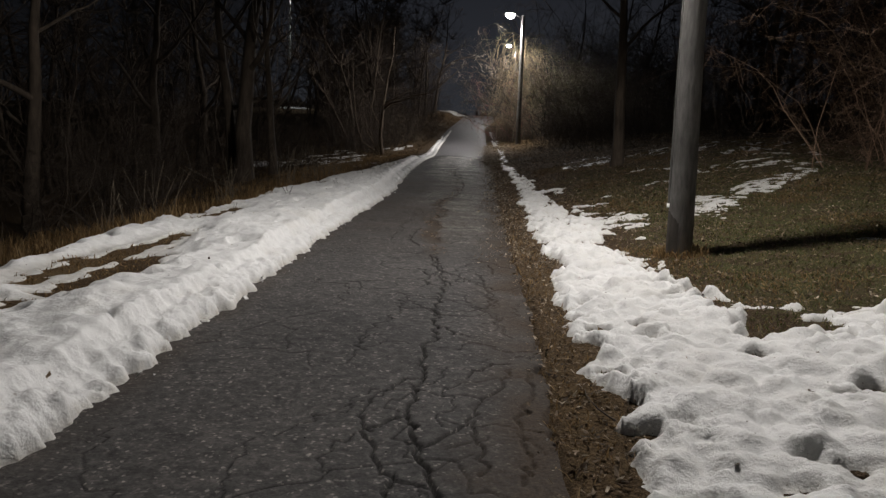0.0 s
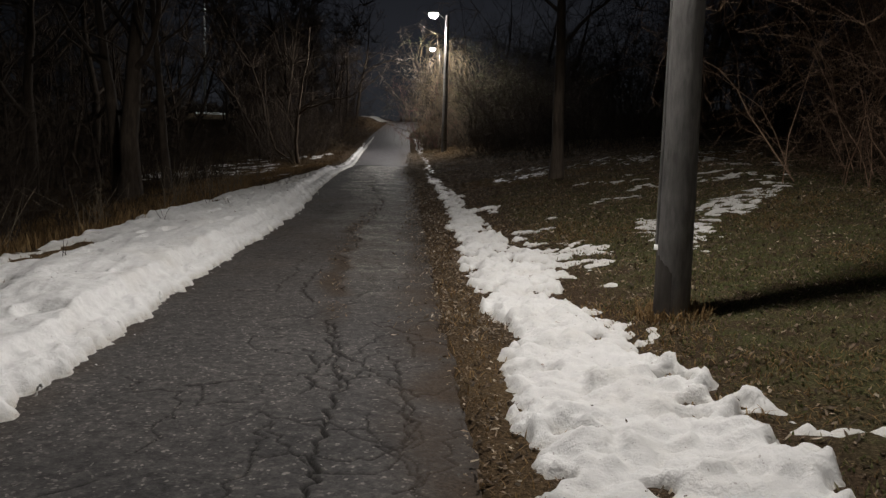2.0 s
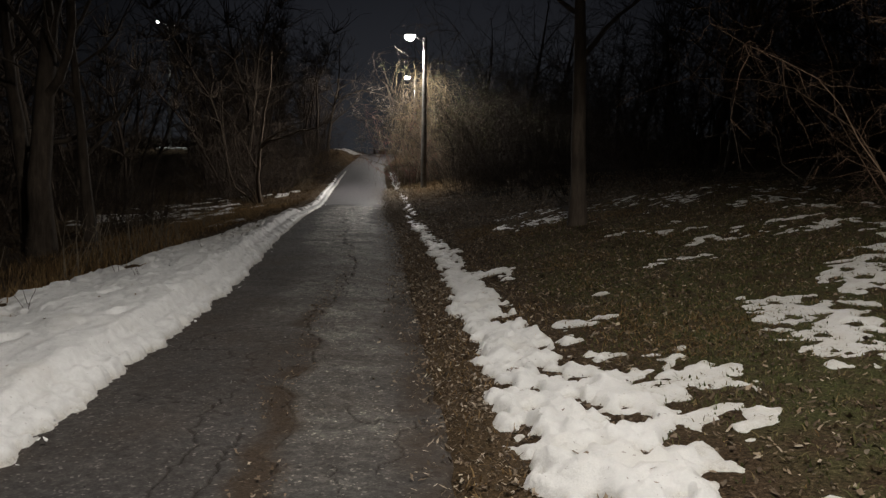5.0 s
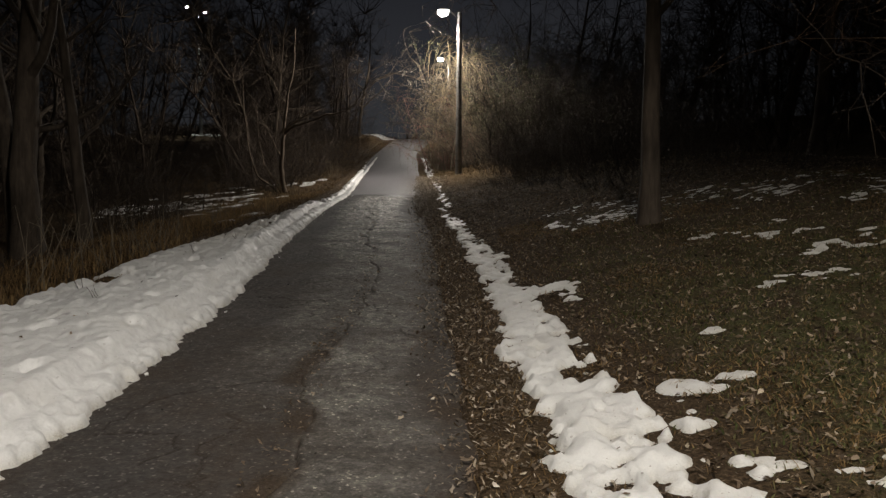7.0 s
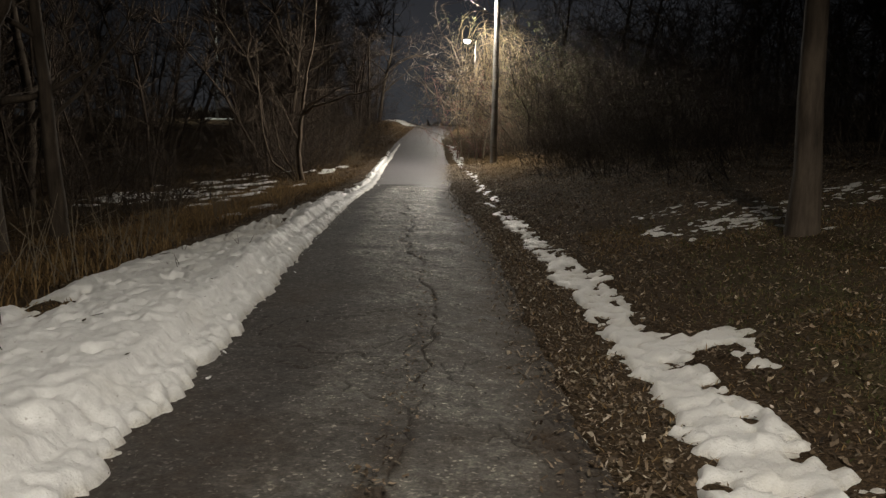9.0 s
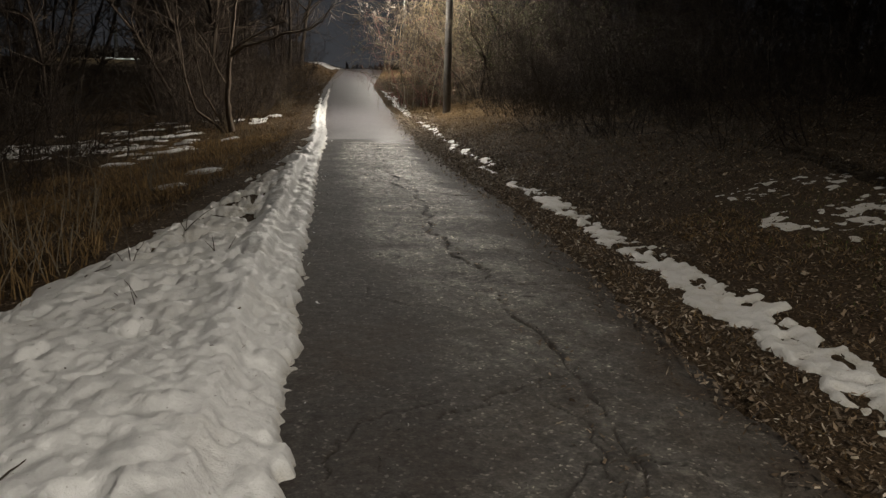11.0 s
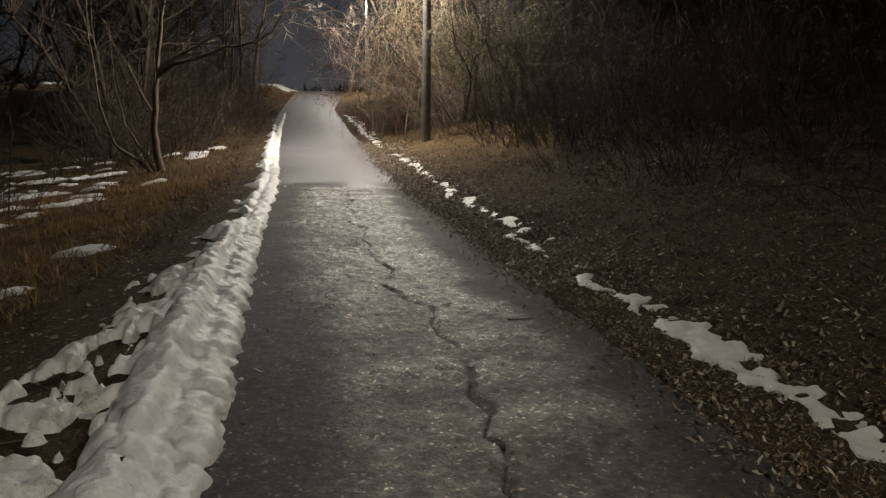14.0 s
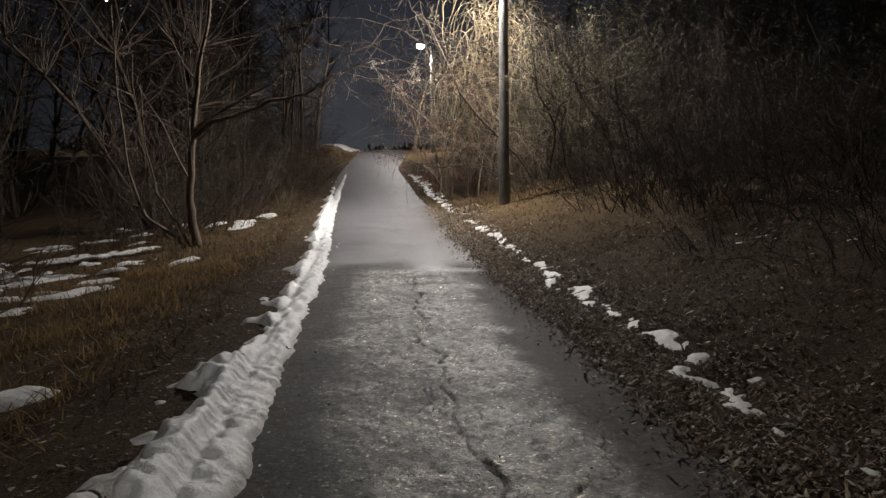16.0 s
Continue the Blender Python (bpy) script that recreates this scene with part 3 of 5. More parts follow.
FAR_MAIN = [(float(seam(q)), float(q)) for q in np.arange(9.2, 32.6, 0.12)]
CRACKS = [(jagged(NEAR_MAIN, 0.05, 0.022), 0.0115, 0.03)]
NEAR_BRANCHES = (
    [(-0.56, 2.77), (-0.59, 2.92), (-0.71, 3.21), (-0.76, 3.38), (-0.67, 3.54), (-0.59, 3.6)],
    [(-0.76, 3.38), (-0.83, 3.6), (-0.79, 3.89), (-0.69, 4.17), (-0.6, 4.23)],
    [(-0.64, 5.48), (-0.49, 5.19), (-0.38, 5.16)],
    [(-0.5, 3.21), (-0.38, 3.41), (-0.27, 3.6), (-0.26, 3.85), (-0.16, 4.1), (-0.08, 4.51)],
    [(-0.27, 3.6), (-0.23, 3.32), (-0.21, 3.03)], [(-0.34, 4.3), (-0.19, 4.58), (-0.09, 4.62)],
    [(-0.41, 7.09), (-0.26, 6.61), (-0.27, 6.04)], [(-0.7, 7.02), (-0.54, 7.2)],
    [(0.0, 3.0), (-0.01, 3.35), (-0.04, 3.69), (0.04, 4.12), (0.02, 4.53)], [(-0.55, 2.93), (-0.41, 2.9), (-0.35, 2.8)],
)
NEXT_BRANCHES = (
    [(-1.19, 9.16), (-1.35, 9.57), (-1.41, 10.01), (-1.38, 10.53), (-1.39, 10.91)],
    [(-0.94, 8.64), (-1.0, 8.51), (-0.93, 8.18), (-0.86, 8.06), (-0.8, 7.7), (-0.76, 7.63)],
    [(-0.76, 7.63), (-0.64, 7.4), (-0.46, 7.2), (-0.36, 7.07), (-0.33, 6.95), (-0.22, 6.79)],
    [(-0.79, 7.63), (-0.87, 7.42), (-0.9, 7.2), (-0.88, 7.04), (-0.82, 6.93), (-0.72, 6.82)],
    [(-0.82, 7.4), (-0.71, 7.21), (-0.66, 7.05), (-0.64, 6.88)],
    [(-1.02, 7.73), (-0.94, 7.49), (-0.9, 7.38)],
    [(-0.44, 7.61), (-0.39, 7.38), (-0.36, 7.07)],
    [(-0.85, 6.98), (-0.9, 6.75)],
    [(-0.33, 8.12), (-0.27, 7.75), (-0.28, 7.62)],
    [(-0.61, 7.25), (-0.65, 7.06)],)
for branch in NEAR_BRANCHES + NEXT_BRANCHES:
    CRACKS.append((jagged(branch, 0.05, 0.018), 0.0095, 0.022))
for branch in ([(-0.9, 2.93), (-0.85, 3.22), (-0.81, 3.36)], [(-1.06, 4.34), (-1.08, 4.93), (-0.97, 5.5), (-0.96, 6.31)],
               [(-1.63, 9.57), (-1.64, 9.99), (-1.61, 10.53), (-1.7, 11.26), (-1.62, 11.72)], [(-2.01, 9.55), (-1.83, 9.59), (-1.63, 9.57)]):
    CRACKS.append((jagged(branch), 0.008, 0.012))
for q0 in range(0, len(FAR_MAIN) - 6, 4):
    if rng.random() < 0.95:
        CRACKS.append((jagged(FAR_MAIN[q0:q0 + int(rng.integers(3, 7))], 0.2, 0.012), rng.uniform(0.006, 0.009), 0.018))
for _ in range(95):
    yy = 2.2 + 29 * rng.random() ** 1.4
    side = rng.random() < 0.6
    xx = lerp(yy, AY, AX) - rng.uniform(0.1, 0.75) if side else rng.uniform(lerp(yy, LY, LX) + 0.3, lerp(yy, AY, AX) - 0.2)
    ang = rng.uniform(0, 2 * math.pi)
    pts = [(float(xx), yy)]
    for _s in range(int(rng.integers(2, 6))):
        ang += rng.normal(0, 0.7)
        pts.append((float(np.clip(pts[-1][0] + 0.25 * math.cos(ang), lerp(pts[-1][1], LY, LX) + 0.2, lerp(pts[-1][1], AY, AX))), pts[-1][1] + 0.3 * math.sin(ang)))
    CRACKS.append((jagged(pts), rng.uniform(0.005, 0.008), rng.uniform(0.006, 0.012)))

ay = axis((-40, -2, 2.0), (-2, 2, 0.15), (2, 10, 0.0125), (10, 26, 0.018), (26, 33, 0.026), (33, 60, 0.2), (60, 96, 0.6))
au = np.linspace(0, 1, 250)
AYg = np.repeat(ay[None, :], len(au), 0)
left, right = lerp(ay, LY, LX) - 0.35, lerp(ay, AY, AX) + 0.14
AXg = left + au[:, None] * (right - left)
crack = np.zeros_like(AXg)
depth = np.zeros_like(AXg)
for pts, wid, dep in CRACKS:
    for (x0, y0), (x1, y1) in zip(pts, pts[1:]):
        j0, j1 = np.searchsorted(ay, (min(y0, y1) - 0.06, max(y0, y1) + 0.06))
        if j1 <= j0:
            continue
        px, py = AXg[:, j0:j1] - x0, AYg[:, j0:j1] - y0
        dx, dy = x1 - x0, y1 - y0
        k = np.clip((px * dx + py * dy) / (dx * dx + dy * dy + 1e-9), 0, 1)
        dist = np.hypot(px - k * dx, py - k * dy)
        g = np.clip(1.25 - dist / wid, 0, 1)
        crack[:, j0:j1] = np.maximum(crack[:, j0:j1], g)
        depth[:, j0:j1] = np.maximum(depth[:, j0:j1], g * dep)
mid = (left + right) / 2
edge = right - 0.14 + (vnoise(AXg, AYg, 0.3, 51) - 0.5) * 0.16 + (vnoise(AXg, AYg, 0.1, 52) - 0.5) * 0.08
fall = smooth((AXg - edge) / 0.09)
main_x = seam(AYg)
off = AXg - main_x
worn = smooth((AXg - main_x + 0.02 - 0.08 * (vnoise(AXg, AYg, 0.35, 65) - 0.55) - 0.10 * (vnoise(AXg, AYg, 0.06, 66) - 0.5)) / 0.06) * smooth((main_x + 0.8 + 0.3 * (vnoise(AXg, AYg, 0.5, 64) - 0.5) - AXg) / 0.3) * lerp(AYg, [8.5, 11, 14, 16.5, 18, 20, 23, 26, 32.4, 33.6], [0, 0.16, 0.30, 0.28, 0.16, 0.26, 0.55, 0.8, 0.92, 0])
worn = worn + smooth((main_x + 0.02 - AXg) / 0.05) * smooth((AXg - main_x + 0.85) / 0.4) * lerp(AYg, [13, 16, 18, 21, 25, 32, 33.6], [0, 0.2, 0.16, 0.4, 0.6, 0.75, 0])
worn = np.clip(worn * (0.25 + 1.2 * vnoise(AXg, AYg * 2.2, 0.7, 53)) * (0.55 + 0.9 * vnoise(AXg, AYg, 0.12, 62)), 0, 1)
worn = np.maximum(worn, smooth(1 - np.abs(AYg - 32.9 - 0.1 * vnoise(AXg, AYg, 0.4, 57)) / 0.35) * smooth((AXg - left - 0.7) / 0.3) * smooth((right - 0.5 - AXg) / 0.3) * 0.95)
newer = smooth((AYg - 32.8 - (vnoise(AXg, AYg, 0.5, 55) - 0.5) * 1.2) / 0.9)
# darker towards the right edge, over a wider margin beyond y 13
dirt_and_dark = smooth((AXg - edge + lerp(AYg, [13, 17], [0.6, 0.95])) / lerp(AYg, [13, 17], [0.6, 0.9])) * (0.35 + 0.8 * vnoise(AXg, AYg, 0.2, 56))
# leaf dirt along the long seam
dirt_and_dark = np.maximum(dirt_and_dark, np.clip(1.25 - np.abs(off + 0.06) / 0.17, 0, 1) * lerp(AYg, [8, 10, 15, 17], [0, 1.0, 1.0, 0.0]) * smooth((vnoise(AXg, AYg, 0.3, 58) - 0.15) * 2))
# mottled darker tone over the unworn asphalt, y 8 to 23
dirt_and_dark = np.maximum(dirt_and_dark, lerp(AYg, [8, 12, 19, 23], [0, 0.75, 0.8, 0]) * (0.35 + 0.65 * vnoise(AXg, AYg, 0.5, 93)) * (0.5 + 0.5 * vnoise(AXg, AYg, 0.09, 94)) * (1 - worn))
# darker strip along the left edge
dirt_and_dark = np.maximum(dirt_and_dark, smooth((lerp(AYg, LY, LX) + 0.30 - AXg) / 0.35) * 0.7 * vnoise(AXg, AYg, 0.3, 59))
AZ = lerp(AYg, PY, PZ) + 0.02 * (1 - ((AXg - mid) / 1.2) ** 2) - depth - fall * 0.09 + (vnoise(AXg, AYg, 0.6, 60) - 0.5) * 0.02 \
    + ((vnoise(AXg, AYg, 0.07, 61) - 0.5) * 0.010 + (vnoise(AXg, AYg, 0.035, 63) - 0.5) * 0.008) * (0.3 + 1.9 * worn) * (1 - newer) + 0.012 * newer + 0.006 * smooth((AXg - main_x) / 0.05) * smooth((main_x + 0.8 - AXg) / 0.3) * lerp(AYg, [11, 14, 32, 33], [0, 1, 1, 0])
tagged(new("path", grid_mesh("path", AXg, AYg, AZ, ASPHALT, attrs={"crack": crack * (1 - newer), "worn": worn, "newer": newer, "dirt_and_dark": np.clip(dirt_and_dark, 0, 1)})),
       "narrow worn asphalt footpath with long open cracks", "path", kind="structure")


# ---- snow ----
def snow_sheet(name, label, fn, xs, ys, dull=0.0):
    X, Y = np.meshgrid(xs, ys, indexing="ij")
    t = fn(X, Y)
    up = t > -0.011
    keep = up[:-1, :-1] | up[1:, :-1] | up[:-1, 1:] | up[1:, 1:]
    over = smooth((lerp(Y, AY, AX) - X) / 0.05) * smooth((X - lerp(Y, LY, LX) + 0.25) / 0.25)
    base = np.maximum(land(X, Y), land(X, Y) + over * 0.08)
    thin = np.maximum(np.clip(1 - t / 0.06, 0, 1) ** 1.5, dull(X, Y) if callable(dull) else dull)
    return tagged(new(name, grid_mesh(name, X, Y, base + t, SNOW, keep, {"thin": thin})), label, "snow", kind="stuff")


def bank_dirt(x, y):
    """The outer half of the bank is trodden into soil and leaves."""
    d = lerp(y, LY, LX) - x
    return np.clip(smooth((d - 0.36 + (vnoise(x, y, 0.3, 36) - 0.5) * 0.35) / 0.25) * lerp(y, [17, 20, 23, 30], [0.0, 0.35, 1.0, 1.0]) * (0.6 + 0.6 * vnoise(x, y, 0.14, 37)), 0, 1)


def strip_dirt(x, y):
    return lerp(y, [6, 16, 22], [0.22, 0.32, 0.48]) + 0.25 * (vnoise(x, y, 0.35, 38) - 0.5)


snow_sheet("snow_bank", "lumpy ploughed bank of old white snow along the path", snow_left, axis((-6.2, -1.6, 0.02)), axis((-30, 2, 0.12), (2, 14, 0.03), (14, 28, 0.02), (28, 58, 0.06)), bank_dirt)
snow_sheet("melting_snow", "thin melting snow with pits and ragged edges on grass", snow_right, axis((-2.4, 3.6, 0.024), (3.6, 9, 0.07)), axis((-14, 2, 0.12), (2, 26, 0.026), (26, 58, 0.06)), strip_dirt)
snow_sheet("meadow_snow", "scattered thin patches of old snow in dry grass", snow_far, axis((-18, -4.0, 0.07)), axis((24, 46, 0.07), (75, 82, 0.1)))


# ---- growing things: tubes, trees, bushes ----
def part(name, me, parent, label=""):
    ob = new(name, me)
    ob.parent = parent
    return tagged(ob, label) if label else ob


def thing(name, label, category, at=(0, 0, 0), turn=0.0, group="", kind=""):
    ob = new(name)
    ob.empty_display_size = 0.1
    ob.matrix_basis = pose(*at, 0, 0, turn)
    return tagged(ob, label, category, group, kind)


def ground_z(x, y):
    return float(land(x, y))


class Tubes:
    """Collects tapered tubes for one mesh."""

    def __init__(self):
        self.v, self.f = [], []

    def add(self, pts, radii, sides=5):
        base = len(self.v)
        n = len(pts)
        for i, (p, r) in enumerate(zip(pts, radii)):
            d = Vector(pts[min(i + 1, n - 1)]) - Vector(pts[max(i - 1, 0)])
            d = d.normalized() if d.length > 1e-6 else Vector((0, 0, 1))
            a = d.cross(Vector((0.31, 0.95, 0.05)))
            a = a.normalized() if a.length > 1e-4 else Vector((1, 0, 0))
            b = d.cross(a)
            for k in range(sides):
                w = 2 * math.pi * k / sides
                q = Vector(p) + (a * math.cos(w) + b * math.sin(w)) * r
                self.v.append((q.x, q.y, q.z))
        for i in range(n - 1):
            for k in range(sides):
                k2 = (k + 1) % sides
                self.f.append((base + i * sides + k, base + i * sides + k2, base + (i + 1) * sides + k2, base + (i + 1) * sides + k))
        self.f.append(tuple(base + (n - 1) * sides + k for k in range(sides)))

    def mesh(self, name, mat):
        me = mesh_from(name, self.v, self.f, mat)
        me.polygons.foreach_set("use_smooth", [True] * len(me.polygons))
        return me


def limb_points(rnd, start, way, length, segs, wander=0.18, lift=0.0):
    pts, p, d = [tuple(start)], Vector(start), Vector(way).normalized()
    for _ in range(segs):
        d = (d + Vector((rnd.gauss(0, wander), rnd.gauss(0, wander), rnd.gauss(0, wander) + lift))).normalized()
        p = p + d * (length / segs)
        pts.append(tuple(p))
    return pts


def branch_out(rnd, tubes, pts, radius, level, twigs, lift=0.03, spread=0.9, count=5, least=0.004):
    """Side branches along a limb, and theirs in turn."""
    n = len(pts)
    length = sum((Vector(a) - Vector(b)).length for a, b in zip(pts, pts[1:]))
    for _ in range(count):
        k = rnd.uniform(0.25, 1.0)
        i = min(n - 2, int(k * (n - 1)))
        p = Vector(pts[i]).lerp(Vector(pts[i + 1]), rnd.random())
        d = (Vector(pts[i + 1]) - Vector(pts[i])).normalized()
        side = Vector((rnd.gauss(0, 1), rnd.gauss(0, 1), rnd.gauss(0.15, 0.7))).normalized()
        way = (d + side * spread).normalized()
        ln = length * rnd.uniform(0.3, 0.6) * (1.1 - 0.5 * k)
        r = max(least, radius * (1 - 0.7 * k) * rnd.uniform(0.35, 0.6))
        sub = limb_points(rnd, p, way, ln, 5 if level else 4, 0.16, lift)
        (tubes if level > 0 else twigs).add(sub, [r * (1 - 0.8 * j / (len(sub) - 1)) for j in range(len(sub))], 5 if level > 0 else 3)
        if level > 0:
            branch_out(rnd, tubes, sub, r, level - 1, twigs, lift, spread, max(3, count - 1), least)


def bare_tree(name, label, at, height, radius, seed, stems=None, limbs=7, bark=None, twig=None, turn=0.0, fork=0.45, level=1, count=5, bends=None, least=0.004, wander=0.07):
    """stems: leaning trunks as (way, length, thickness share); each is a part with its limbs."""
    rnd = random.Random(seed)
    x, y = at
    ob = thing(name, label, "tree", (x, y, ground_z(x, y) - 0.08), turn, "bare trees")
    bark, twig = bark or BARK, twig or TWIG
    twigs = Tubes()
    for way, share, thick in ([((rnd.gauss(0, 0.04), rnd.gauss(0, 0.04), 1), 1.0, 1.0)] if stems is None else stems):
        tr = Tubes()
        pts = limb_points(rnd, (rnd.gauss(0, 0.05), rnd.gauss(0, 0.05), 0), way, height * share, 12, wander, 0.04)
        r0 = radius * thick
        rad = [r0 * (1.25 if j == 0 else 1 - 0.86 * j / 12) for j in range(13)]
        tr.add(pts, rad, 9)
        part("trunk", tr.mesh("trunk", bark), ob)
        for i in range(limbs):
            lm = Tubes()
            k = fork + (1 - fork) * (i + rnd.random() * 0.6) / limbs
            j = min(11, int(k * 12))
            p = Vector(pts[j])
            ang = i * 2.4 + rnd.uniform(-0.4, 0.4)
            w = Vector((math.cos(ang), math.sin(ang), rnd.uniform(0.3, 0.9)))
            sub = limb_points(rnd, p, w, height * share * rnd.uniform(0.25, 0.42) * (1.25 - 0.6 * k), 7, 0.13, 0.05)
            r = rad[j] * rnd.uniform(0.4, 0.65)
            lm.add(sub, [r * (1 - 0.85 * q / 7) for q in range(8)], 6)
            branch_out(rnd, lm, sub, r, level, twigs, 0.03, 0.8, count, least)
            part("limb", lm.mesh("limb", bark), ob)
    for pts, r in bends or ():
        lm = Tubes()
        fine = []
        for a, b in zip(pts, pts[1:]):
            for q in range(4):
                fine.append(tuple(Vector(a).lerp(Vector(b), q / 4) + Vector((rnd.gauss(0, 0.010), rnd.gauss(0, 0.012), rnd.gauss(0, 0.01)))))
        fine.append(pts[-1])
        lm.add(fine, [r * (1 - 0.8 * q / (len(fine) - 1)) for q in range(len(fine))], 7)
        branch_out(rnd, lm, fine, r * 0.6, 1, twigs, 0.0, 1.0, 6, least)
        part("limb", lm.mesh("limb", bark), ob)
    tagged(part("crown", twigs.mesh("crown", twig), ob, "bare thin twigs"), kind="stuff")
    return ob


def thicket_mesh(name, seed, height, width, stems, twig_count, mat, droop=0.0, arch=0.35, thick=0.010, sub_count=3):
    """A tangle of kinked stems, each with crooked twigs and theirs in turn."""
    rnd = random.Random(seed)
    st, tw = Tubes(), Tubes()
    for _ in range(stems):
        a, q = rnd.uniform(0, 2 * math.pi), math.sqrt(rnd.random()) * width * 0.5
        p = (math.cos(a) * q, math.sin(a) * q, -0.08)
        h = height * rnd.uniform(0.45, 1.0)
        way = Vector((math.cos(a) * arch * rnd.uniform(0.2, 1.2), math.sin(a) * arch * rnd.uniform(0.2, 1.2), 1))
        pts = limb_points(rnd, p, way, h, 8, 0.2, -droop * 0.5)
        r = thick * rnd.uniform(0.6, 1.7)
        st.add(pts, [r * (1 - 0.8 * j / 8) for j in range(9)], 4)
        for _t in range(twig_count):
            j = rnd.randint(1, 8)
            w = Vector((rnd.gauss(0, 1), rnd.gauss(0, 1), rnd.gauss(0.15 - droop * 2.0, 0.7)))
            sub = limb_points(rnd, pts[j], w, h * rnd.uniform(0.10, 0.34), 4, 0.3, -droop * 1.3)
            tw.add(sub, [r * 0.42 * (1 - 0.7 * k / 4) for k in range(5)], 3)
            for _s in range(sub_count):
                w = Vector((rnd.gauss(0, 1), rnd.gauss(0, 1), rnd.gauss(-droop * 3, 0.8)))
                s2 = limb_points(rnd, sub[rnd.randint(1, 4)], w, h * rnd.uniform(0.04, 0.12), 2, 0.35, -droop * 2)
                tw.add(s2, [r * 0.2, r * 0.16, r * 0.08], 3)
    return st.mesh(name + "_stem", mat), tw.mesh(name + "_twig", mat)


def bush(label, at, meshes, turn=0.0, size=1.0, group="bare bushes"):
    x, y = at
    ob = thing("bush", label, "bush", (x, y, ground_z(x, y)), turn, group)
    ob.scale = (size, size, size)
    tagged(part("stem_clump", meshes[0], ob), kind="stuff")
    tagged(part("brushwood", meshes[1], ob), kind="stuff")
    return ob


def blades(name, label, spots, mat, height, seed, lean=0.5, width=0.006, curl=0.5, category="grass"):
    """Thin bent blades in one mesh of stuff; spots: array of x, y, scale."""
    g = np.random.default_rng(seed)
    n = len(spots)
    x, y, s = spots[:, 0], spots[:, 1], spots[:, 2]
    z = land(x, y)
    a = g.uniform(0, 2 * np.pi, n)
    h = height * s * g.uniform(0.5, 1.2, n)
    ln = lean * g.uniform(0.1, 1.4, n)
    w = width * g.uniform(0.6, 1.5, n)
    dx, dy = np.cos(a), np.sin(a)
    sx, sy = -dy, dx
    v = np.zeros((n, 5, 3))
    for i, (k, ww) in enumerate(((0.0, 1.0), (0.0, -1.0), (0.55, 0.8), (0.55, -0.8), (1.0, 0.0))):
        out = ln * h * (k ** (1 + curl))
        up = h * k * (1 - 0.35 * np.clip(ln, 0, 1) * k)
        v[:, i, 0], v[:, i, 1], v[:, i, 2] = x + dx * out + sx * w * ww, y + dy * out + sy * w * ww, z - 0.01 + up
    base = (np.arange(n) * 5)[:, None]
    quads = (base + np.array([0, 1, 3, 2])).tolist()
    tris = (base + np.array([2, 3, 4])).tolist()
    me = mesh_from(name, v.reshape(-1, 3).tolist(), quads + tris, mat)
    return tagged(new(name, me), label, category, kind="stuff")


def litter(name, label, spots, mat, size, seed, lift=0.012, stretch=1.5, tilt=0.35, category="leaves", height=None):
    """Curled fallen leaves, six-pointed with a raised fold, in one mesh of stuff."""
    g = np.random.default_rng(seed)
    n = len(spots)
    x, y = spots[:, 0], spots[:, 1]
    z = (land(x, y) if height is None else height(x, y)) + lift * g.uniform(0.3, 1.2, n)
    a = g.uniform(0, 2 * np.pi, n)
    s = size * (0.35 + 1.2 * g.random(n) ** 1.6)
    shape = np.array([(-1, 0, 0.1), (-0.30, 0.42, 0.3), (0.25, 0.22, 0.1), (1, 0, 0.45), (0.5, -0.32, 0.3), (-0.25, -0.2, 0.05)])
    tx, ty = g.normal(0, tilt, n), g.normal(0, tilt, n)
    cu = g.uniform(-0.5, 1.2, n)
    v = np.zeros((n, 6, 3))
    for i, (u, w, c) in enumerate(shape):
        uu, ww = u * s * 0.5 * stretch * g.uniform(0.6, 1.35, n), w * s * g.uniform(0.35, 1.5, n)
        v[:, i, 0] = x + np.cos(a) * uu - np.sin(a) * ww
        v[:, i, 1] = y + np.sin(a) * uu + np.cos(a) * ww
        v[:, i, 2] = z + tx * uu + ty * ww + c * s * cu * 0.6
    base = (np.arange(n) * 6)[:, None]
    me = mesh_from(name, v.reshape(-1, 3).tolist(), (base + np.array([0, 1, 2, 3])).tolist() + (base + np.array([0, 3, 4, 5])).tolist(), mat)
    return tagged(new(name, me), label, category, kind="stuff")


def scatter(seed, n, x0, x1, y0, y1, dens=None):
    g = np.random.default_rng(seed)
    x, y = g.uniform(x0, x1, n), g.uniform(y0, y1, n)
    s = np.ones(n)
    if dens is not None:
        d = dens(x, y)
        k = g.random(n) < d
        x, y, s = x[k], y[k], s[k]
    return np.stack([x, y, s], -1)


def bare(x, y):
    """1 on open ground right of the path, 0 on snow and asphalt."""
    return (snow_right(x, y) < -0.008) * (x > lerp(y, AY, AX) - 0.05)


def thin_snow(x, y):
    """1 on open ground, less where thin snow lets blades through."""
    t = snow_right(x, y)
    return np.clip(1 - (t + 0.008) / 0.05, 0, 1) ** 1.5 * (x > lerp(y, AY, AX) - 0.05)


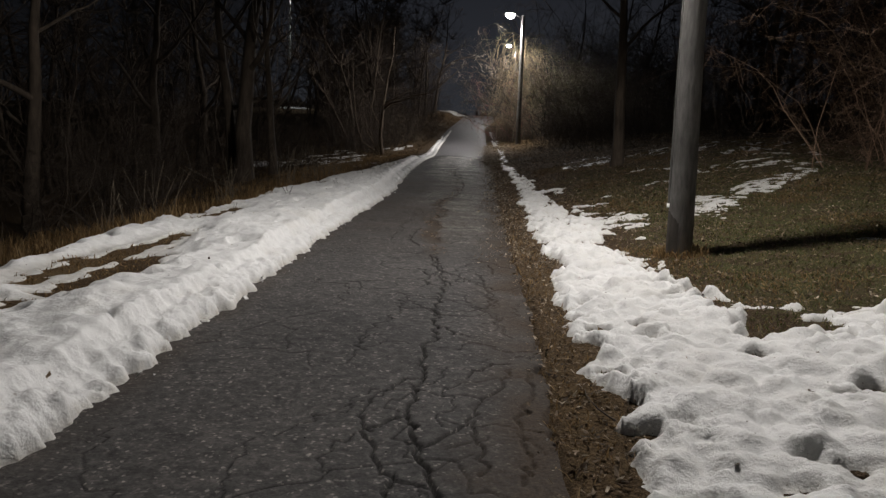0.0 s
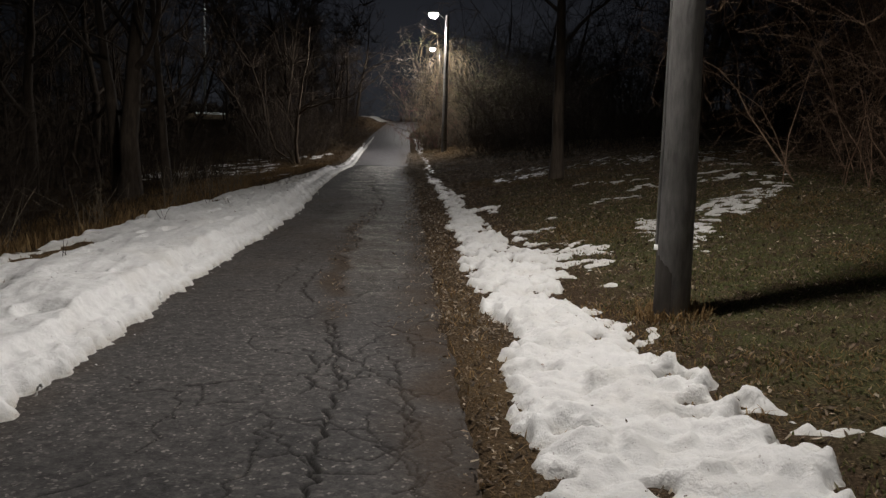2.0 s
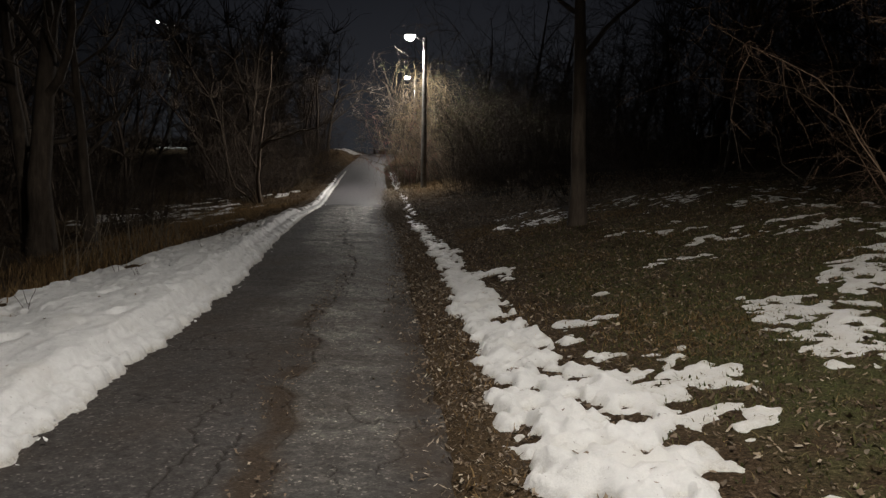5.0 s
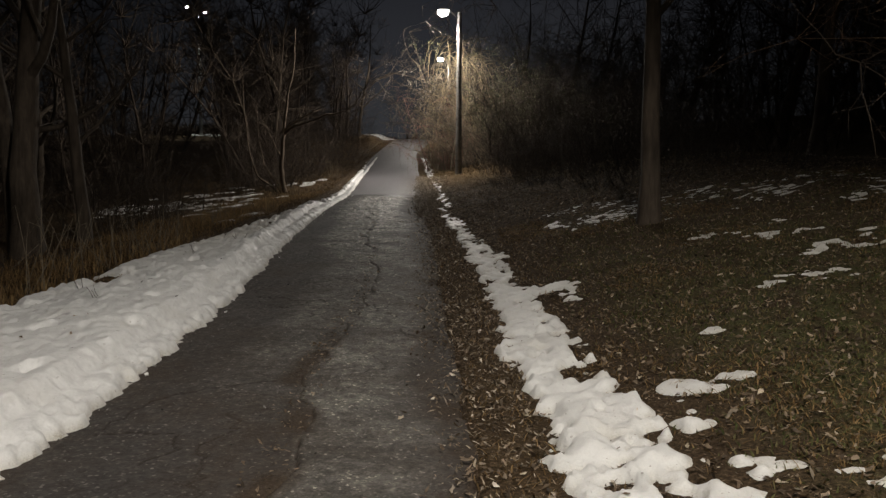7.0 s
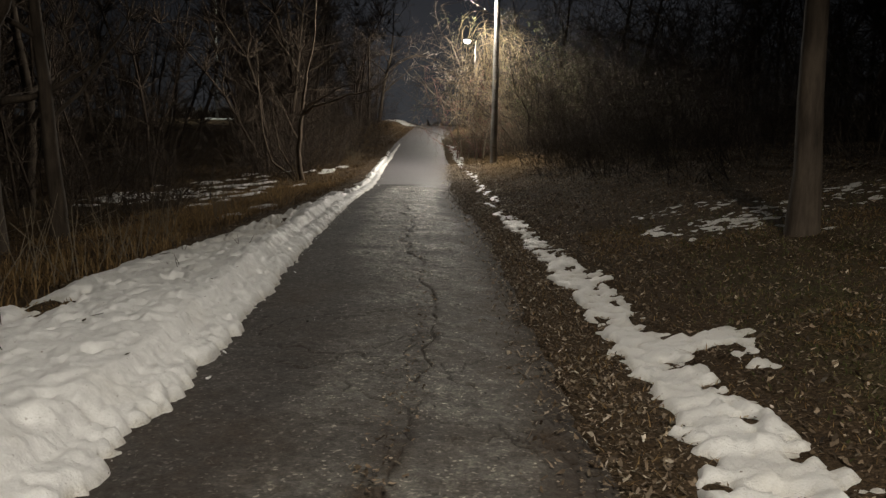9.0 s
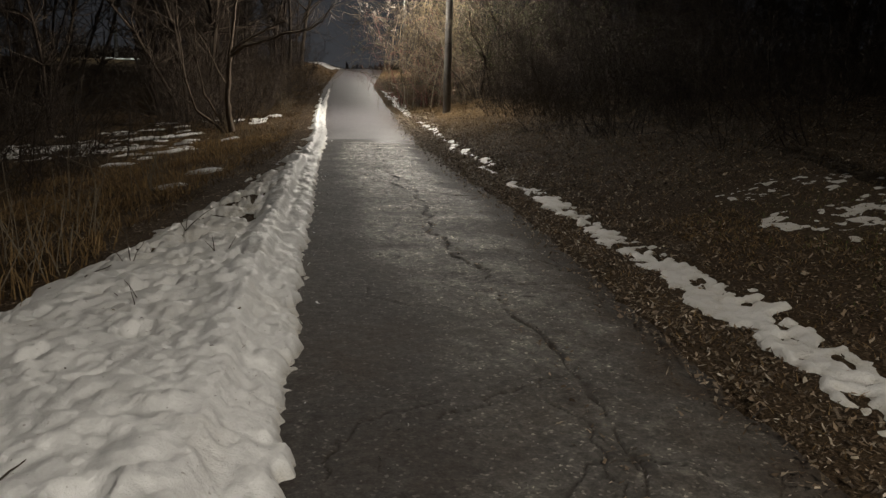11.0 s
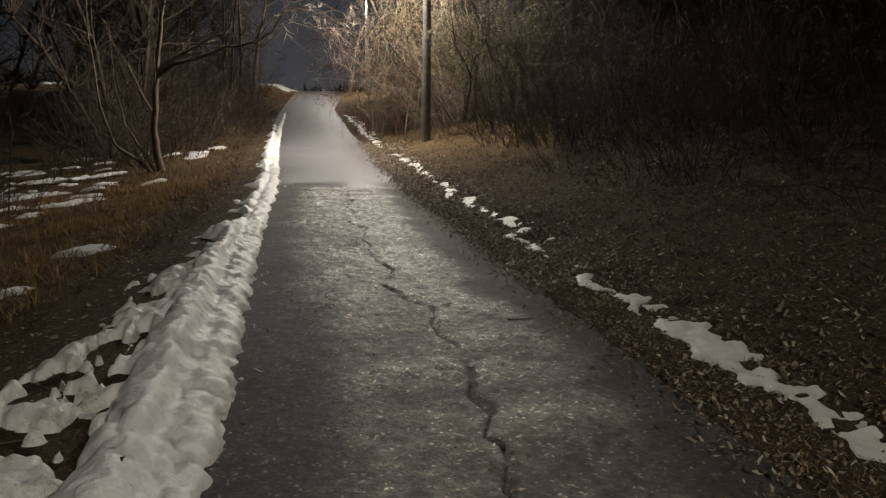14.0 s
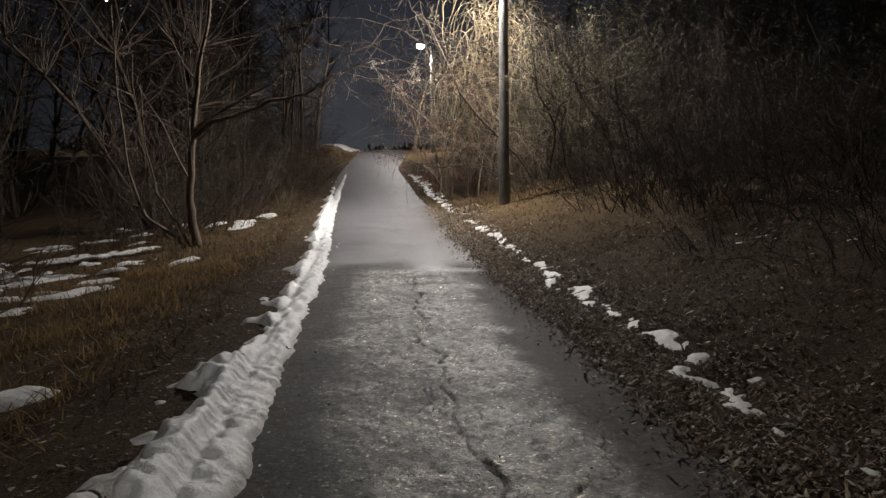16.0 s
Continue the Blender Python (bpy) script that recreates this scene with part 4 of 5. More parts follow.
# ---- street lamps ----
def street_lamp(at, arm_way, height, r_base, r_top, label, watts, guard=False):
    x, y = at
    z = ground_z(x, y)
    ob = thing("street_lamp", label, "street lamp", (x, y, z), 0, "lamps along the path")
    rnd = random.Random(int(y))
    t = Tubes()
    n = 14
    t.add([(rnd.gauss(0, 0.004), rnd.gauss(0, 0.004), -0.15 + (height + 0.15) * k / n) for k in range(n + 1)],
          [r_base + (r_top - r_base) * k / n for k in range(n + 1)], 28)
    part("pole", t.mesh("pole", POLE_WOOD), ob, "weathered grey round wooden pole")
    w = Vector((arm_way[0], arm_way[1], 0)).normalized()
    arm = Tubes()
    top = Vector((0, 0, height - 0.22))
    pts = [tuple(top + w * (r_top * 0.6) + Vector((0, 0, 0))), tuple(top + w * 0.2 + Vector((0, 0, 0.14))), tuple(top + w * 0.38 + Vector((0, 0, 0.26)))]
    arm.add(pts, [0.028, 0.026, 0.024], 10)
    part("arm", arm.mesh("arm", DARK_METAL), ob)
    head_at = top + w * 0.60 + Vector((0, 0, 0.30))
    ang = math.atan2(w.y, w.x)
    bm = bmesh.new()
    rings = [(-0.27, 0.035, 0.035), (-0.18, 0.07, 0.06), (0.0, 0.125, 0.085), (0.16, 0.12, 0.075), (0.26, 0.06, 0.03)]
    loops = []
    for u, hw, hh in rings:
        loops.append([bm.verts.new((u, hw * math.cos(q), max(-0.02, hh * math.sin(q)))) for q in [2 * math.pi * k / 14 for k in range(14)]])
    for a, b in zip(loops, loops[1:]):
        for k in range(14):
            bm.faces.new((a[k], a[(k + 1) % 14], b[(k + 1) % 14], b[k]))
    bm.faces.new(loops[0][::-1])
    bm.faces.new(loops[-1])
    me = bpy.data.meshes.new("housing")
    bm.to_mesh(me)
    bm.free()
    me.materials.append(DARK_METAL)
    hs = part("housing", me, ob, "grey metal lamp head")
    hs.matrix_basis = Matrix.Translation(head_at) @ Matrix.Rotation(ang, 4, "Z")
    # bowl made wider than a real lens, its shape standing in for glare
    bm = bmesh.new()
    bmesh.ops.create_uvsphere(bm, u_segments=16, v_segments=8, radius=0.23)
    for v in bm.verts:
        v.co.z = min(v.co.z, 0) * 1.0
    me = bpy.data.meshes.new("lens")
    bm.to_mesh(me)
    bm.free()
    me.materials.append(GLOW)
    ln = part("lens", me, ob, "glowing glass bowl")
    ln.matrix_basis = Matrix.Translation(head_at + Vector((0, 0, -0.025)) + w * 0.05)
    if guard:
        g = Tubes()
        c, s = math.cos(radians(165)), math.sin(radians(165))
        g.add([(c * (r_base + 0.002), s * (r_base + 0.002), 0.52), (c * (r_base - 0.012), s * (r_base - 0.012), 2.6), (c * (r_top + 0.002), s * (r_top + 0.002), height - 0.3)], [0.014, 0.014, 0.012], 8)
        part("wire_guard", g.mesh("wire_guard", POLE_WOOD), ob, "narrow moulding over the ground wire")
        b = Tubes()
        b.add([(c * (r_base + 0.003), s * (r_base + 0.003), 0.49), (c * (r_base + 0.001), s * (r_base + 0.001), 0.53)], [0.02, 0.02], 8)
        part("tape", b.mesh("tape", WHITE_TAPE), ob, "white tape end")
        # thin shell round part of the foot, darker than the pole wood
        vs, fs = [], []
        for k in range(17):
            a = radians(150 + 100 * k / 16)
            top_z = 0.50 - 0.16 * (k / 16) ** 2 - 0.03 * rnd.random()
            for zz in (-0.1, 0.1, 0.25, top_z):
                rr = r_base + (r_top - r_base) * zz / height + 0.004
                vs.append((math.cos(a) * rr, math.sin(a) * rr, zz))
        for k in range(16):
            for q in range(3):
                fs.append((k * 4 + q, k * 4 + 4 + q, k * 4 + 5 + q, k * 4 + 1 + q))
        part("dark_band", mesh_from("dark_band", vs, fs, DARK_BAND), ob, "dark patch at the pole's foot")
    light = bpy.data.lights.new("bulb", "SPOT")
    light.energy, light.color, light.shadow_soft_size = watts, LAMP_COLOR, 0.10
    light.spot_size, light.spot_blend = radians(173), 0.27
    lo = new("bulb", light)
    lo.parent = ob
    src = head_at + Vector((0, 0, -0.36)) + w * 0.05
    lo.matrix_basis = look(src, src + Vector((0, 0, -1)) + w * 0.30)
    return ob


street_lamp((1.66, 8.42), (-0.91, -0.30), 6.4, 0.133, 0.092, "weathered grey wooden pole with a lit street lamp on grass", LAMP_WATTS, True)
street_lamp((0.05, 41.0), (-1, -0.12), 6.35, 0.128, 0.09, "tall wooden pole with a bright street lamp beside bushes", LAMP_WATTS * 1.3)
street_lamp((-0.30, 70.0), (-1, -0.12), 6.2, 0.125, 0.09, "distant wooden pole with a bright street lamp", LAMP_WATTS)
street_lamp((2.6, -24.0), (-1, -0.2), 6.4, 0.133, 0.092, "wooden pole with a lit lamp near the path's start", LAMP_WATTS)

# ---- far floodlight mast over the meadow ----
mast = thing("light_mast", "tall far mast with two small lit floodlights", "light mast", (-32.5, 114.0, ground_z(-32.5, 114.0)))
mt = Tubes()
mt.add([(0, 0, -0.3), (0, 0, 8), (0, 0, 16.2)], [0.22, 0.17, 0.11], 10)
part("pole", mt.mesh("pole", METAL), mast)
for dx, dz in ((-1.3, 16.3), (0.9, 15.7)):
    hb = bmesh.new()
    bmesh.ops.create_cube(hb, size=1.0)
    bmesh.ops.scale(hb, vec=(0.5, 0.4, 0.22), verts=hb.verts)
    bmesh.ops.bevel(hb, geom=list(hb.edges), offset=0.05, segments=2, affect="EDGES")
    hm = bpy.data.meshes.new("floodlight")
    hb.to_mesh(hm)
    hb.free()
    hm.materials.append(GLOW)
    part("floodlight", hm, mast, "lit lamp head").location = (dx, -0.1, dz)
    br = Tubes()
    br.add([(0, 0, dz - 0.3), (dx, -0.1, dz - 0.1)], [0.05, 0.04], 6)
    part("bracket", br.mesh("bracket", METAL), mast)
fl = bpy.data.lights.new("flood_bulb", "SPOT")
fl.energy, fl.color, fl.shadow_soft_size, fl.spot_size, fl.spot_blend = 2500, (0.95, 1.0, 0.95), 0.3, radians(70), 0.6
fo = new("flood_bulb", fl)
fo.matrix_basis = look((-31.5, 112.0, ground_z(-32.5, 114.0) + 15.2), (-31, 111, ground_z(-31, 111)))

# snow lit under the mast
snow_sheet("meadow_snow", "pale strip of snow under the far mast", lambda x, y: np.where(spot(x, y, -31, 111, 2.6, 0.9) + (vnoise(x, y, 1.2, 34) - 0.5) * 0.6 > 0, 0.12, -0.05),
           axis((-38, -24, 0.25)), axis((107, 115, 0.25)))

# ---- trees ----
bare_tree("tree", "grey bare tree standing in leaf litter and snow", (2.45, 19.85), 8.5, 0.145, 5, [((0.0, 0.02, 1), 1.0, 1.0)], 9, fork=0.36, count=6, wander=0.022)
bare_tree("tree", "bare tree with crooked trunk and leaning stems at the meadow edge", (-6.62, 39.2), 7.0, 0.085, 21,
          [], 2, MID_BARK, fork=0.45, count=6,
          bends=[([(0.06, 0, 0), (-0.05, 0, 0.5), (-0.09, 0, 1.1), (-0.02, 0, 2.0), (0.03, 0, 2.5), (0.15, 0, 3.4), (0.42, 0, 4.8), (0.5, 0, 6.2)], 0.105),
                 ([(0.03, 0, 2.45), (0.35, 0.1, 2.7), (0.8, 0.2, 3.0), (1.3, 0.3, 3.3), (1.7, 0.2, 3.4)], 0.055),
                 ([(0.0, 0, 2.3), (0.5, -0.3, 2.6), (1.1, -0.4, 2.75), (1.75, -0.5, 3.0), (2.4, -0.6, 3.1), (2.75, -0.65, 3.35), (3.1, -0.7, 3.85)], 0.058),
                 ([(-0.1, 0, -0.05), (-0.5, 0, 0.35), (-1.0, 0, 0.7), (-1.3, 0, 1.6), (-1.5, 0.1, 3.2), (-1.55, 0.1, 5.0)], 0.05),
                 ([(-0.05, -0.1, -0.05), (-0.35, 0, 0.5), (-0.75, 0, 1.2), (-0.95, 0, 2.2), (-1.0, 0, 3.4)], 0.036)])
for i, (x, y, h, r) in enumerate(((-8.2, 23.5, 10, 0.28), (-8.9, 24.3, 9, 0.2), (-7.6, 24.6, 8, 0.14), (-11, 17, 9, 0.2),
                                  (-8.8, 50, 9, 0.15), (-13, 28, 10, 0.2), (-9.4, 61, 9, 0.13),
                                  (-15, 37, 11, 0.22), (-7.8, 68, 8, 0.13), (-9.6, 13.0, 7, 0.12))):
    bare_tree("tree", "tall bare dark tree in the unlit meadow edge", (x, y), h, r, 100 + i, None, 7, fork=0.28, turn=i * 47, count=5)
for i, (x, y, h, r) in enumerate(((7.5, 26, 9, 0.16), (10, 34, 10, 0.2), (5.0, 47, 9, 0.14), (9.5, 17.5, 8, 0.13), (3.4, 52, 8, 0.12), (13, 24, 10, 0.2), (7.5, 55, 10, 0.15))):
    bare_tree("tree", "bare tree standing among the dark thicket", (x, y), h, r, 200 + i, None, 7, fork=0.3, turn=i * 61, count=5)
bare_tree("tree", "small bare tree lit by the far lamp", (-1.2, 71.6), 6.2, 0.07, 301, None, 10, PALE_BARK, WHITE_TWIG, fork=0.25, count=7, least=0.012)

bare_tree("tree", "tall bare tree reaching over the path near the far lamp", (-7.4, 73.0), 9.0, 0.15, 302, None, 7, BARK, WHITE_TWIG, fork=0.3, count=6, least=0.013,
          bends=[([(0.1, 0, 3.5), (1.4, -0.3, 4.6), (2.8, -0.6, 5.0), (4.4, -0.8, 4.7), (5.4, -0.9, 4.1)], 0.06), ([(0.1, 0, 3.0), (1.2, -0.8, 4.2), (2.4, -1.4, 4.9), (3.6, -1.8, 4.9)], 0.05)])

# dark woods on both sides, too far into the night to tell tree from tree
woods_rng = random.Random(44)


def woods(label, count, xs, ys, tall, limbs=54, low=1):
    tb = Tubes()
    for _ in range(count):
        x, y = woods_rng.uniform(*xs), woods_rng.uniform(*ys)
        if -1.9 < x + 0.31 * (y - 10) + 0.5 < 1.3:
            continue
        z, h = ground_z(x, y), woods_rng.uniform(*tall)
        pts = limb_points(woods_rng, (x, y, z - 0.2), (woods_rng.gauss(0, 0.12), woods_rng.gauss(0, 0.12), 1), h, 6, 0.13)
        r = h * woods_rng.uniform(0.007, 0.013)
        tb.add(pts, [r * (1 - 0.14 * k) for k in range(7)], 5)
        for _l in range(limbs):
            p = pts[woods_rng.randint(low, 6)]
            a = woods_rng.uniform(0, 6.28)
            sub = limb_points(woods_rng, p, (math.cos(a), math.sin(a), woods_rng.uniform(0.1, 1.8)), h * woods_rng.uniform(0.10, 0.36), 4, 0.3, 0.04)
            tb.add(sub, [r * 0.28 * (1 - 0.2 * k) for k in range(5)], 3)
    return tagged(new("woods", tb.mesh("woods", WOODS)), label, "woods", kind="stuff")


woods("dark bare woods beyond the low meadow", 150, (-50, -17), (12, 105), (9, 15))
woods("dark bare woods behind the thicket", 80, (14, 44), (8, 90), (8, 14))
woods("dense dark brush behind the lawn", 90, (13, 30), (14, 70), (6, 11), 90, 0)
woods("dense leafless brush along the meadow edge", 110, (-17, -8.0), (43, 82), (6, 11), 110, 0)
woods("dense leafless brush at the foot of the woods", 60, (-24, -12), (14, 46), (4, 8), 80, 0)

# ---- bushes ----
BUSH_A = thicket_mesh("bush", 1, 3.2, 2.8, 26, 16, TWIG, 0.02, 0.5)
BUSH_B = thicket_mesh("bush", 2, 4.8, 3.2, 26, 18, TWIG, 0.03, 0.5, 0.012)
BUSH_C = thicket_mesh("bush", 3, 1.3, 2.0, 30, 10, TWIG, 0.02, 0.8, 0.006, 2)
BUSH_D = thicket_mesh("bush", 7, 5.4, 3.4, 34, 26, BROWN_TWIG, 0.05, 0.5, 0.007, 5)
VINE_A = thicket_mesh("bush", 4, 6.2, 2.4, 20, 30, TAN_TWIG, 0.14, 0.5, 0.011)
VINE_B = thicket_mesh("bush", 5, 4.4, 2.6, 24, 24, TAN_TWIG, 0.09, 0.6, 0.009)
VINE_R = thicket_mesh("bush", 6, 3.8, 2.4, 24, 22, RED_TWIG, 0.08, 0.6, 0.008)
brng = random.Random(77)
FAR_THICKET = (
    (1.8, 66, BUSH_A, 1.1), (1.8, 61, BUSH_B, 0.9), (2.4, 58, BUSH_B, 1.0), (1.1, 56, BUSH_A, 1.0), (1.4, 52, BUSH_A, 1.0), (2.0, 48.8, BUSH_B, 0.9),
    (3.6, 47, BUSH_B, 1.8), (6.0, 46.5, BUSH_B, 1.9), (2.2, 45.0, BUSH_B, 1.6), (2.9, 44.8, BUSH_B, 1.35), (7.6, 43.5, BUSH_B, 1.8), (3.6, 42.5, BUSH_B, 1.5),
    (5.4, 42.5, BUSH_B, 1.7), (1.5, 42.2, BUSH_C, 1.5), (10.5, 42, BUSH_B, 1.8), (3.9, 40.2, BUSH_B, 0.9), (5.0, 39.6, BUSH_B, 1.1), (6.8, 39.5, BUSH_B, 1.3),
    (1.9, 39.5, BUSH_C, 1.1), (2.7, 39.3, BUSH_B, 0.95), (3.0, 38.6, BUSH_C, 1.3), (9.3, 38.5, BUSH_B, 1.6))
LAMP_THICKET = (
    (2.4, 37.4, BUSH_A, 0.9), (4.4, 37.2, BUSH_A, 1.0), (3.3, 37.2, BUSH_B, 0.95), (1.8, 36.6, BUSH_C, 1.2), (2.4, 36.0, BUSH_C, 1.2), (5.6, 35.5, BUSH_C, 1.4),
    (3.0, 35.4, BUSH_A, 0.9), (4.0, 35.2, BUSH_B, 0.95), (2.0, 35.0, BUSH_C, 1.0), (7.4, 34.5, BUSH_A, 1.2), (2.3, 33.9, BUSH_A, 0.7), (4.2, 33.8, BUSH_C, 1.2),
    (3.6, 33.6, BUSH_A, 0.85), (4.9, 33.4, BUSH_A, 1.3), (2.6, 32.6, BUSH_C, 1.0), (6.0, 32.2, BUSH_A, 1.3), (3.0, 31.2, BUSH_C, 1.0), (1.3, 31.2, BUSH_C, 0.75),
    (4.4, 31.0, BUSH_A, 0.9), (6.8, 30.5, BUSH_A, 1.1), (2.9, 30.3, BUSH_A, 0.6), (4.6, 29.8, BUSH_C, 1.2))
LAWN_THICKET = (
    (9.0, 29.5, BUSH_B, 1.1), (1.5, 29.2, BUSH_C, 0.7), (2.3, 29.0, BUSH_C, 0.9), (3.6, 28.6, BUSH_A, 0.75), (2.3, 28.4, BUSH_C, 0.9), (5.2, 27.6, BUSH_A, 0.9),
    (3.2, 27.2, BUSH_C, 1.0), (12.0, 27, BUSH_B, 1.3), (4.2, 26.2, BUSH_C, 1.1), (2.7, 25.2, BUSH_C, 0.9), (6.0, 25.0, BUSH_C, 1.3), (3.6, 24.2, BUSH_C, 1.1),
    (5.2, 23.0, BUSH_C, 1.2), (8.5, 22.5, BUSH_A, 1.1), (11.5, 20.0, BUSH_B, 1.2), (8.8, 16.5, BUSH_D, 1.2), (7.0, 15.2, BUSH_D, 1.0), (10.4, 14.5, BUSH_B, 1.3),
    (8.2, 13.0, BUSH_D, 1.15), (9.6, 11.0, BUSH_D, 1.2))
for x, y, kind, s in FAR_THICKET + LAMP_THICKET + LAWN_THICKET:
    bush("tangled leafless brown bush in the dark thicket", (x, y), kind, brng.uniform(0, 360), s * brng.uniform(0.9, 1.1))
bush("arching tan bush with hanging twigs lit by the lamp", (1.35, 43.6), VINE_A, 20, 1.12, "lit bushes")
bush("arching tan bush with hanging twigs lit by the lamp", (2.4, 43.0), VINE_A, 140, 1.05, "lit bushes")
bush("low tan bush with drooping twigs lit by the lamp", (1.0, 45.8), VINE_B, 70, 1.0, "lit bushes")
bush("low tan bush with drooping twigs lit by the lamp", (3.0, 43.6), VINE_B, 200, 1.15, "lit bushes")
bush("reddish bush with drooping twigs lit by the lamp", (-0.35, 46.4), VINE_R, 10, 1.15, "lit bushes")


def hanging_vines(at, wide, tall, strands, seed):
    """Long bare vines that climb over a thicket and hang down its face."""
    rnd = random.Random(seed)
    x, y = at
    ob = thing("vine", "bare tan vines hanging down over the lamp-lit bushes", "vine", (x, y, ground_z(x, y)), 0, "hanging vines")
    up, down = Tubes(), Tubes()
    for _ in range(9):
        pts = limb_points(rnd, (rnd.gauss(0, wide * 0.3), rnd.gauss(0.4, 0.3), -0.1), (rnd.gauss(0, 0.15), rnd.gauss(0, 0.15), 1), tall * rnd.uniform(0.8, 1.05), 9, 0.13, 0.02)
        up.add(pts, [0.022 * (1 - 0.07 * k) for k in range(10)], 5)
    for _ in range(strands):
        top = tall * rnd.uniform(0.45, 1.08)
        a = rnd.uniform(-2.9, -0.2)
        p = Vector((rnd.gauss(0, wide * 0.42), rnd.uniform(-0.3, 0.5), top))
        d = Vector((math.cos(a) * 0.9, math.sin(a) * 0.6, rnd.uniform(0.1, 0.9))).normalized()
        pts, step = [tuple(p)], rnd.uniform(0.12, 0.24)
        for _k in range(13):
            d = (d + Vector((rnd.gauss(0, 0.16), rnd.gauss(0, 0.12), -0.34))).normalized()
            p = p + d * step
            pts.append(tuple(p))
        r = rnd.uniform(0.005, 0.012)
        down.add(pts, [r * (1 - 0.05 * k) for k in range(14)], 4)
    tagged(part("stem_clump", up.mesh("stem_clump", TAN_TWIG), ob), kind="stuff")
    tagged(part("vine_growth", down.mesh("vine_growth", VINE_TWIG), ob, "thin drooping straw-coloured strands"), kind="stuff")


hanging_vines((0.4, 44.0), 1.3, 5.3, 170, 31)
hanging_vines((-0.35, 45.6), 1.3, 3.6, 150, 32)
for x, y, s in ((-7.5, 13.5, 0.8), (-8.4, 16.0, 0.9), (-6.9, 18.2, 0.7), (-7.4, 21.3, 0.8), (-7.9, 27.5, 0.8), (-8.8, 33.5, 0.9), (-7.3, 41.5, 0.9), (-7.6, 44.0, 1.0), (-6.6, 49.5, 0.9),
                (-6.8, 53, 0.9), (-6.9, 59, 1.0), (-9.9, 20, 1.0), (-10.8, 25.0, 1.1), (-6.9, 64, 1.0), (-9.2, 28.5, 1.1), (-8.6, 30.5, 0.95), (-9.8, 31.8, 1.2), (-10.5, 35.0, 1.2), (-8.4, 40.8, 1.0), (-7.9, 43.0, 1.2), (-8.2, 46.0, 1.3), (-7.2, 47.5, 1.1), (-8.0, 55.5, 1.2), (-11.5, 22.0, 1.2), (-9.5, 18.5, 1.1), (-10.5, 15.0, 1.2)):
    bush("thin bare shrub at the dark meadow edge", (x, y), BUSH_A if s > 0.85 else BUSH_C, brng.uniform(0, 360), s, "shrubs at the meadow")

# evergreen shrub by the second lamp
for ex, ey, eh in ((2.4, 42.6, 5.6), (4.0, 43.8, 6.6), (5.6, 41.6, 5.4), (1.6, 44.4, 6.4)):
    ev = thing("evergreen_bush", "dull green evergreen shrub among bare bushes", "bush", (ex, ey, ground_z(ex, ey)))
    erng = random.Random(int(ex * 10))
    tw, vs, fs = Tubes(), [], []
    for _ in range(46):
        a = erng.uniform(0, 6.28)
        pts = limb_points(erng, (0.2 * math.cos(a), 0.2 * math.sin(a), 0.0), (math.cos(a) * 0.5, math.sin(a) * 0.5, 1), eh * erng.uniform(0.5, 1), 7, 0.14, -0.02)
        tw.add(pts, [0.012 * (1 - 0.1 * k) for k in range(8)], 4)
        for _l in range(110):
            p = Vector(pts[erng.randint(2, 7)]) + Vector((erng.gauss(0, 0.16), erng.gauss(0, 0.16), erng.gauss(0, 0.16)))
            d1 = Vector((erng.gauss(0, 1), erng.gauss(0, 1), erng.gauss(0, 0.6))).normalized() * 0.05
            d2 = Vector((erng.gauss(0, 1), erng.gauss(0, 1), erng.gauss(0, 0.6))).normalized() * 0.018
            b0 = len(vs)
            vs += [tuple(p - d1), tuple(p + d2), tuple(p + d1), tuple(p - d2)]
            fs.append((b0, b0 + 1, b0 + 2, b0 + 3))
    tagged(part("stem_clump", tw.mesh("stem_clump", TWIG), ev), kind="stuff")
    tagged(part("foliage", mesh_from("foliage", vs, fs, EVERGREEN), ev, "small dull green leaves"), kind="stuff")

# far dark treeline beyond the crest
tl = Tubes()
trng = random.Random(9)
for i in range(900):
    x, y = trng.uniform(-40, 50), trng.uniform(112, 140)
    z = ground_z(x, y)
    tall = 1.5 + 1.3 * float(vnoise(x, 0.0, 6.0, 91)) + trng.uniform(0, 0.5)
    for _ in range(3):
        tl.add(limb_points(trng, (x + trng.gauss(0, 0.5), y, z - 0.2), (trng.gauss(0, 0.5), 0, 1), tall, 3, 0.3), [0.10, 0.16, 0.13, 0.03], 4)
tagged(new("treeline", tl.mesh("treeline", TWIG)), "distant dark line of bare trees on the horizon", "trees", kind="stuff")

# ---- litter, grass, stones ----
def by_path(x, y):
    d = x - lerp(y, AY, AX)
    return (snow_right(x, y) < -0.008) * smooth((d + lerp(y, [10, 15], [0.14, 0.38])) / lerp(y, [10, 15], [0.25, 0.45])) * np.clip(1.15 - np.abs(d - 0.2) / 0.9, 0.12, 1) * lerp(y, [2, 8, 14, 30, 40], [0.75, 0.6, 0.85, 0.9, 0.4])


litter("leaf_litter", "brown curled fallen leaves along the path edge", scatter(1, 230000, -2.0, 2.2, 1.5, 42, by_path), LEAF, 0.020, 1, 0.014, 1.5, 0.45, height=lambda x, y: np.where(x < lerp(y, AY, AX) + 0.03, lerp(y, PY, PZ) + 0.022, land(x, y)))
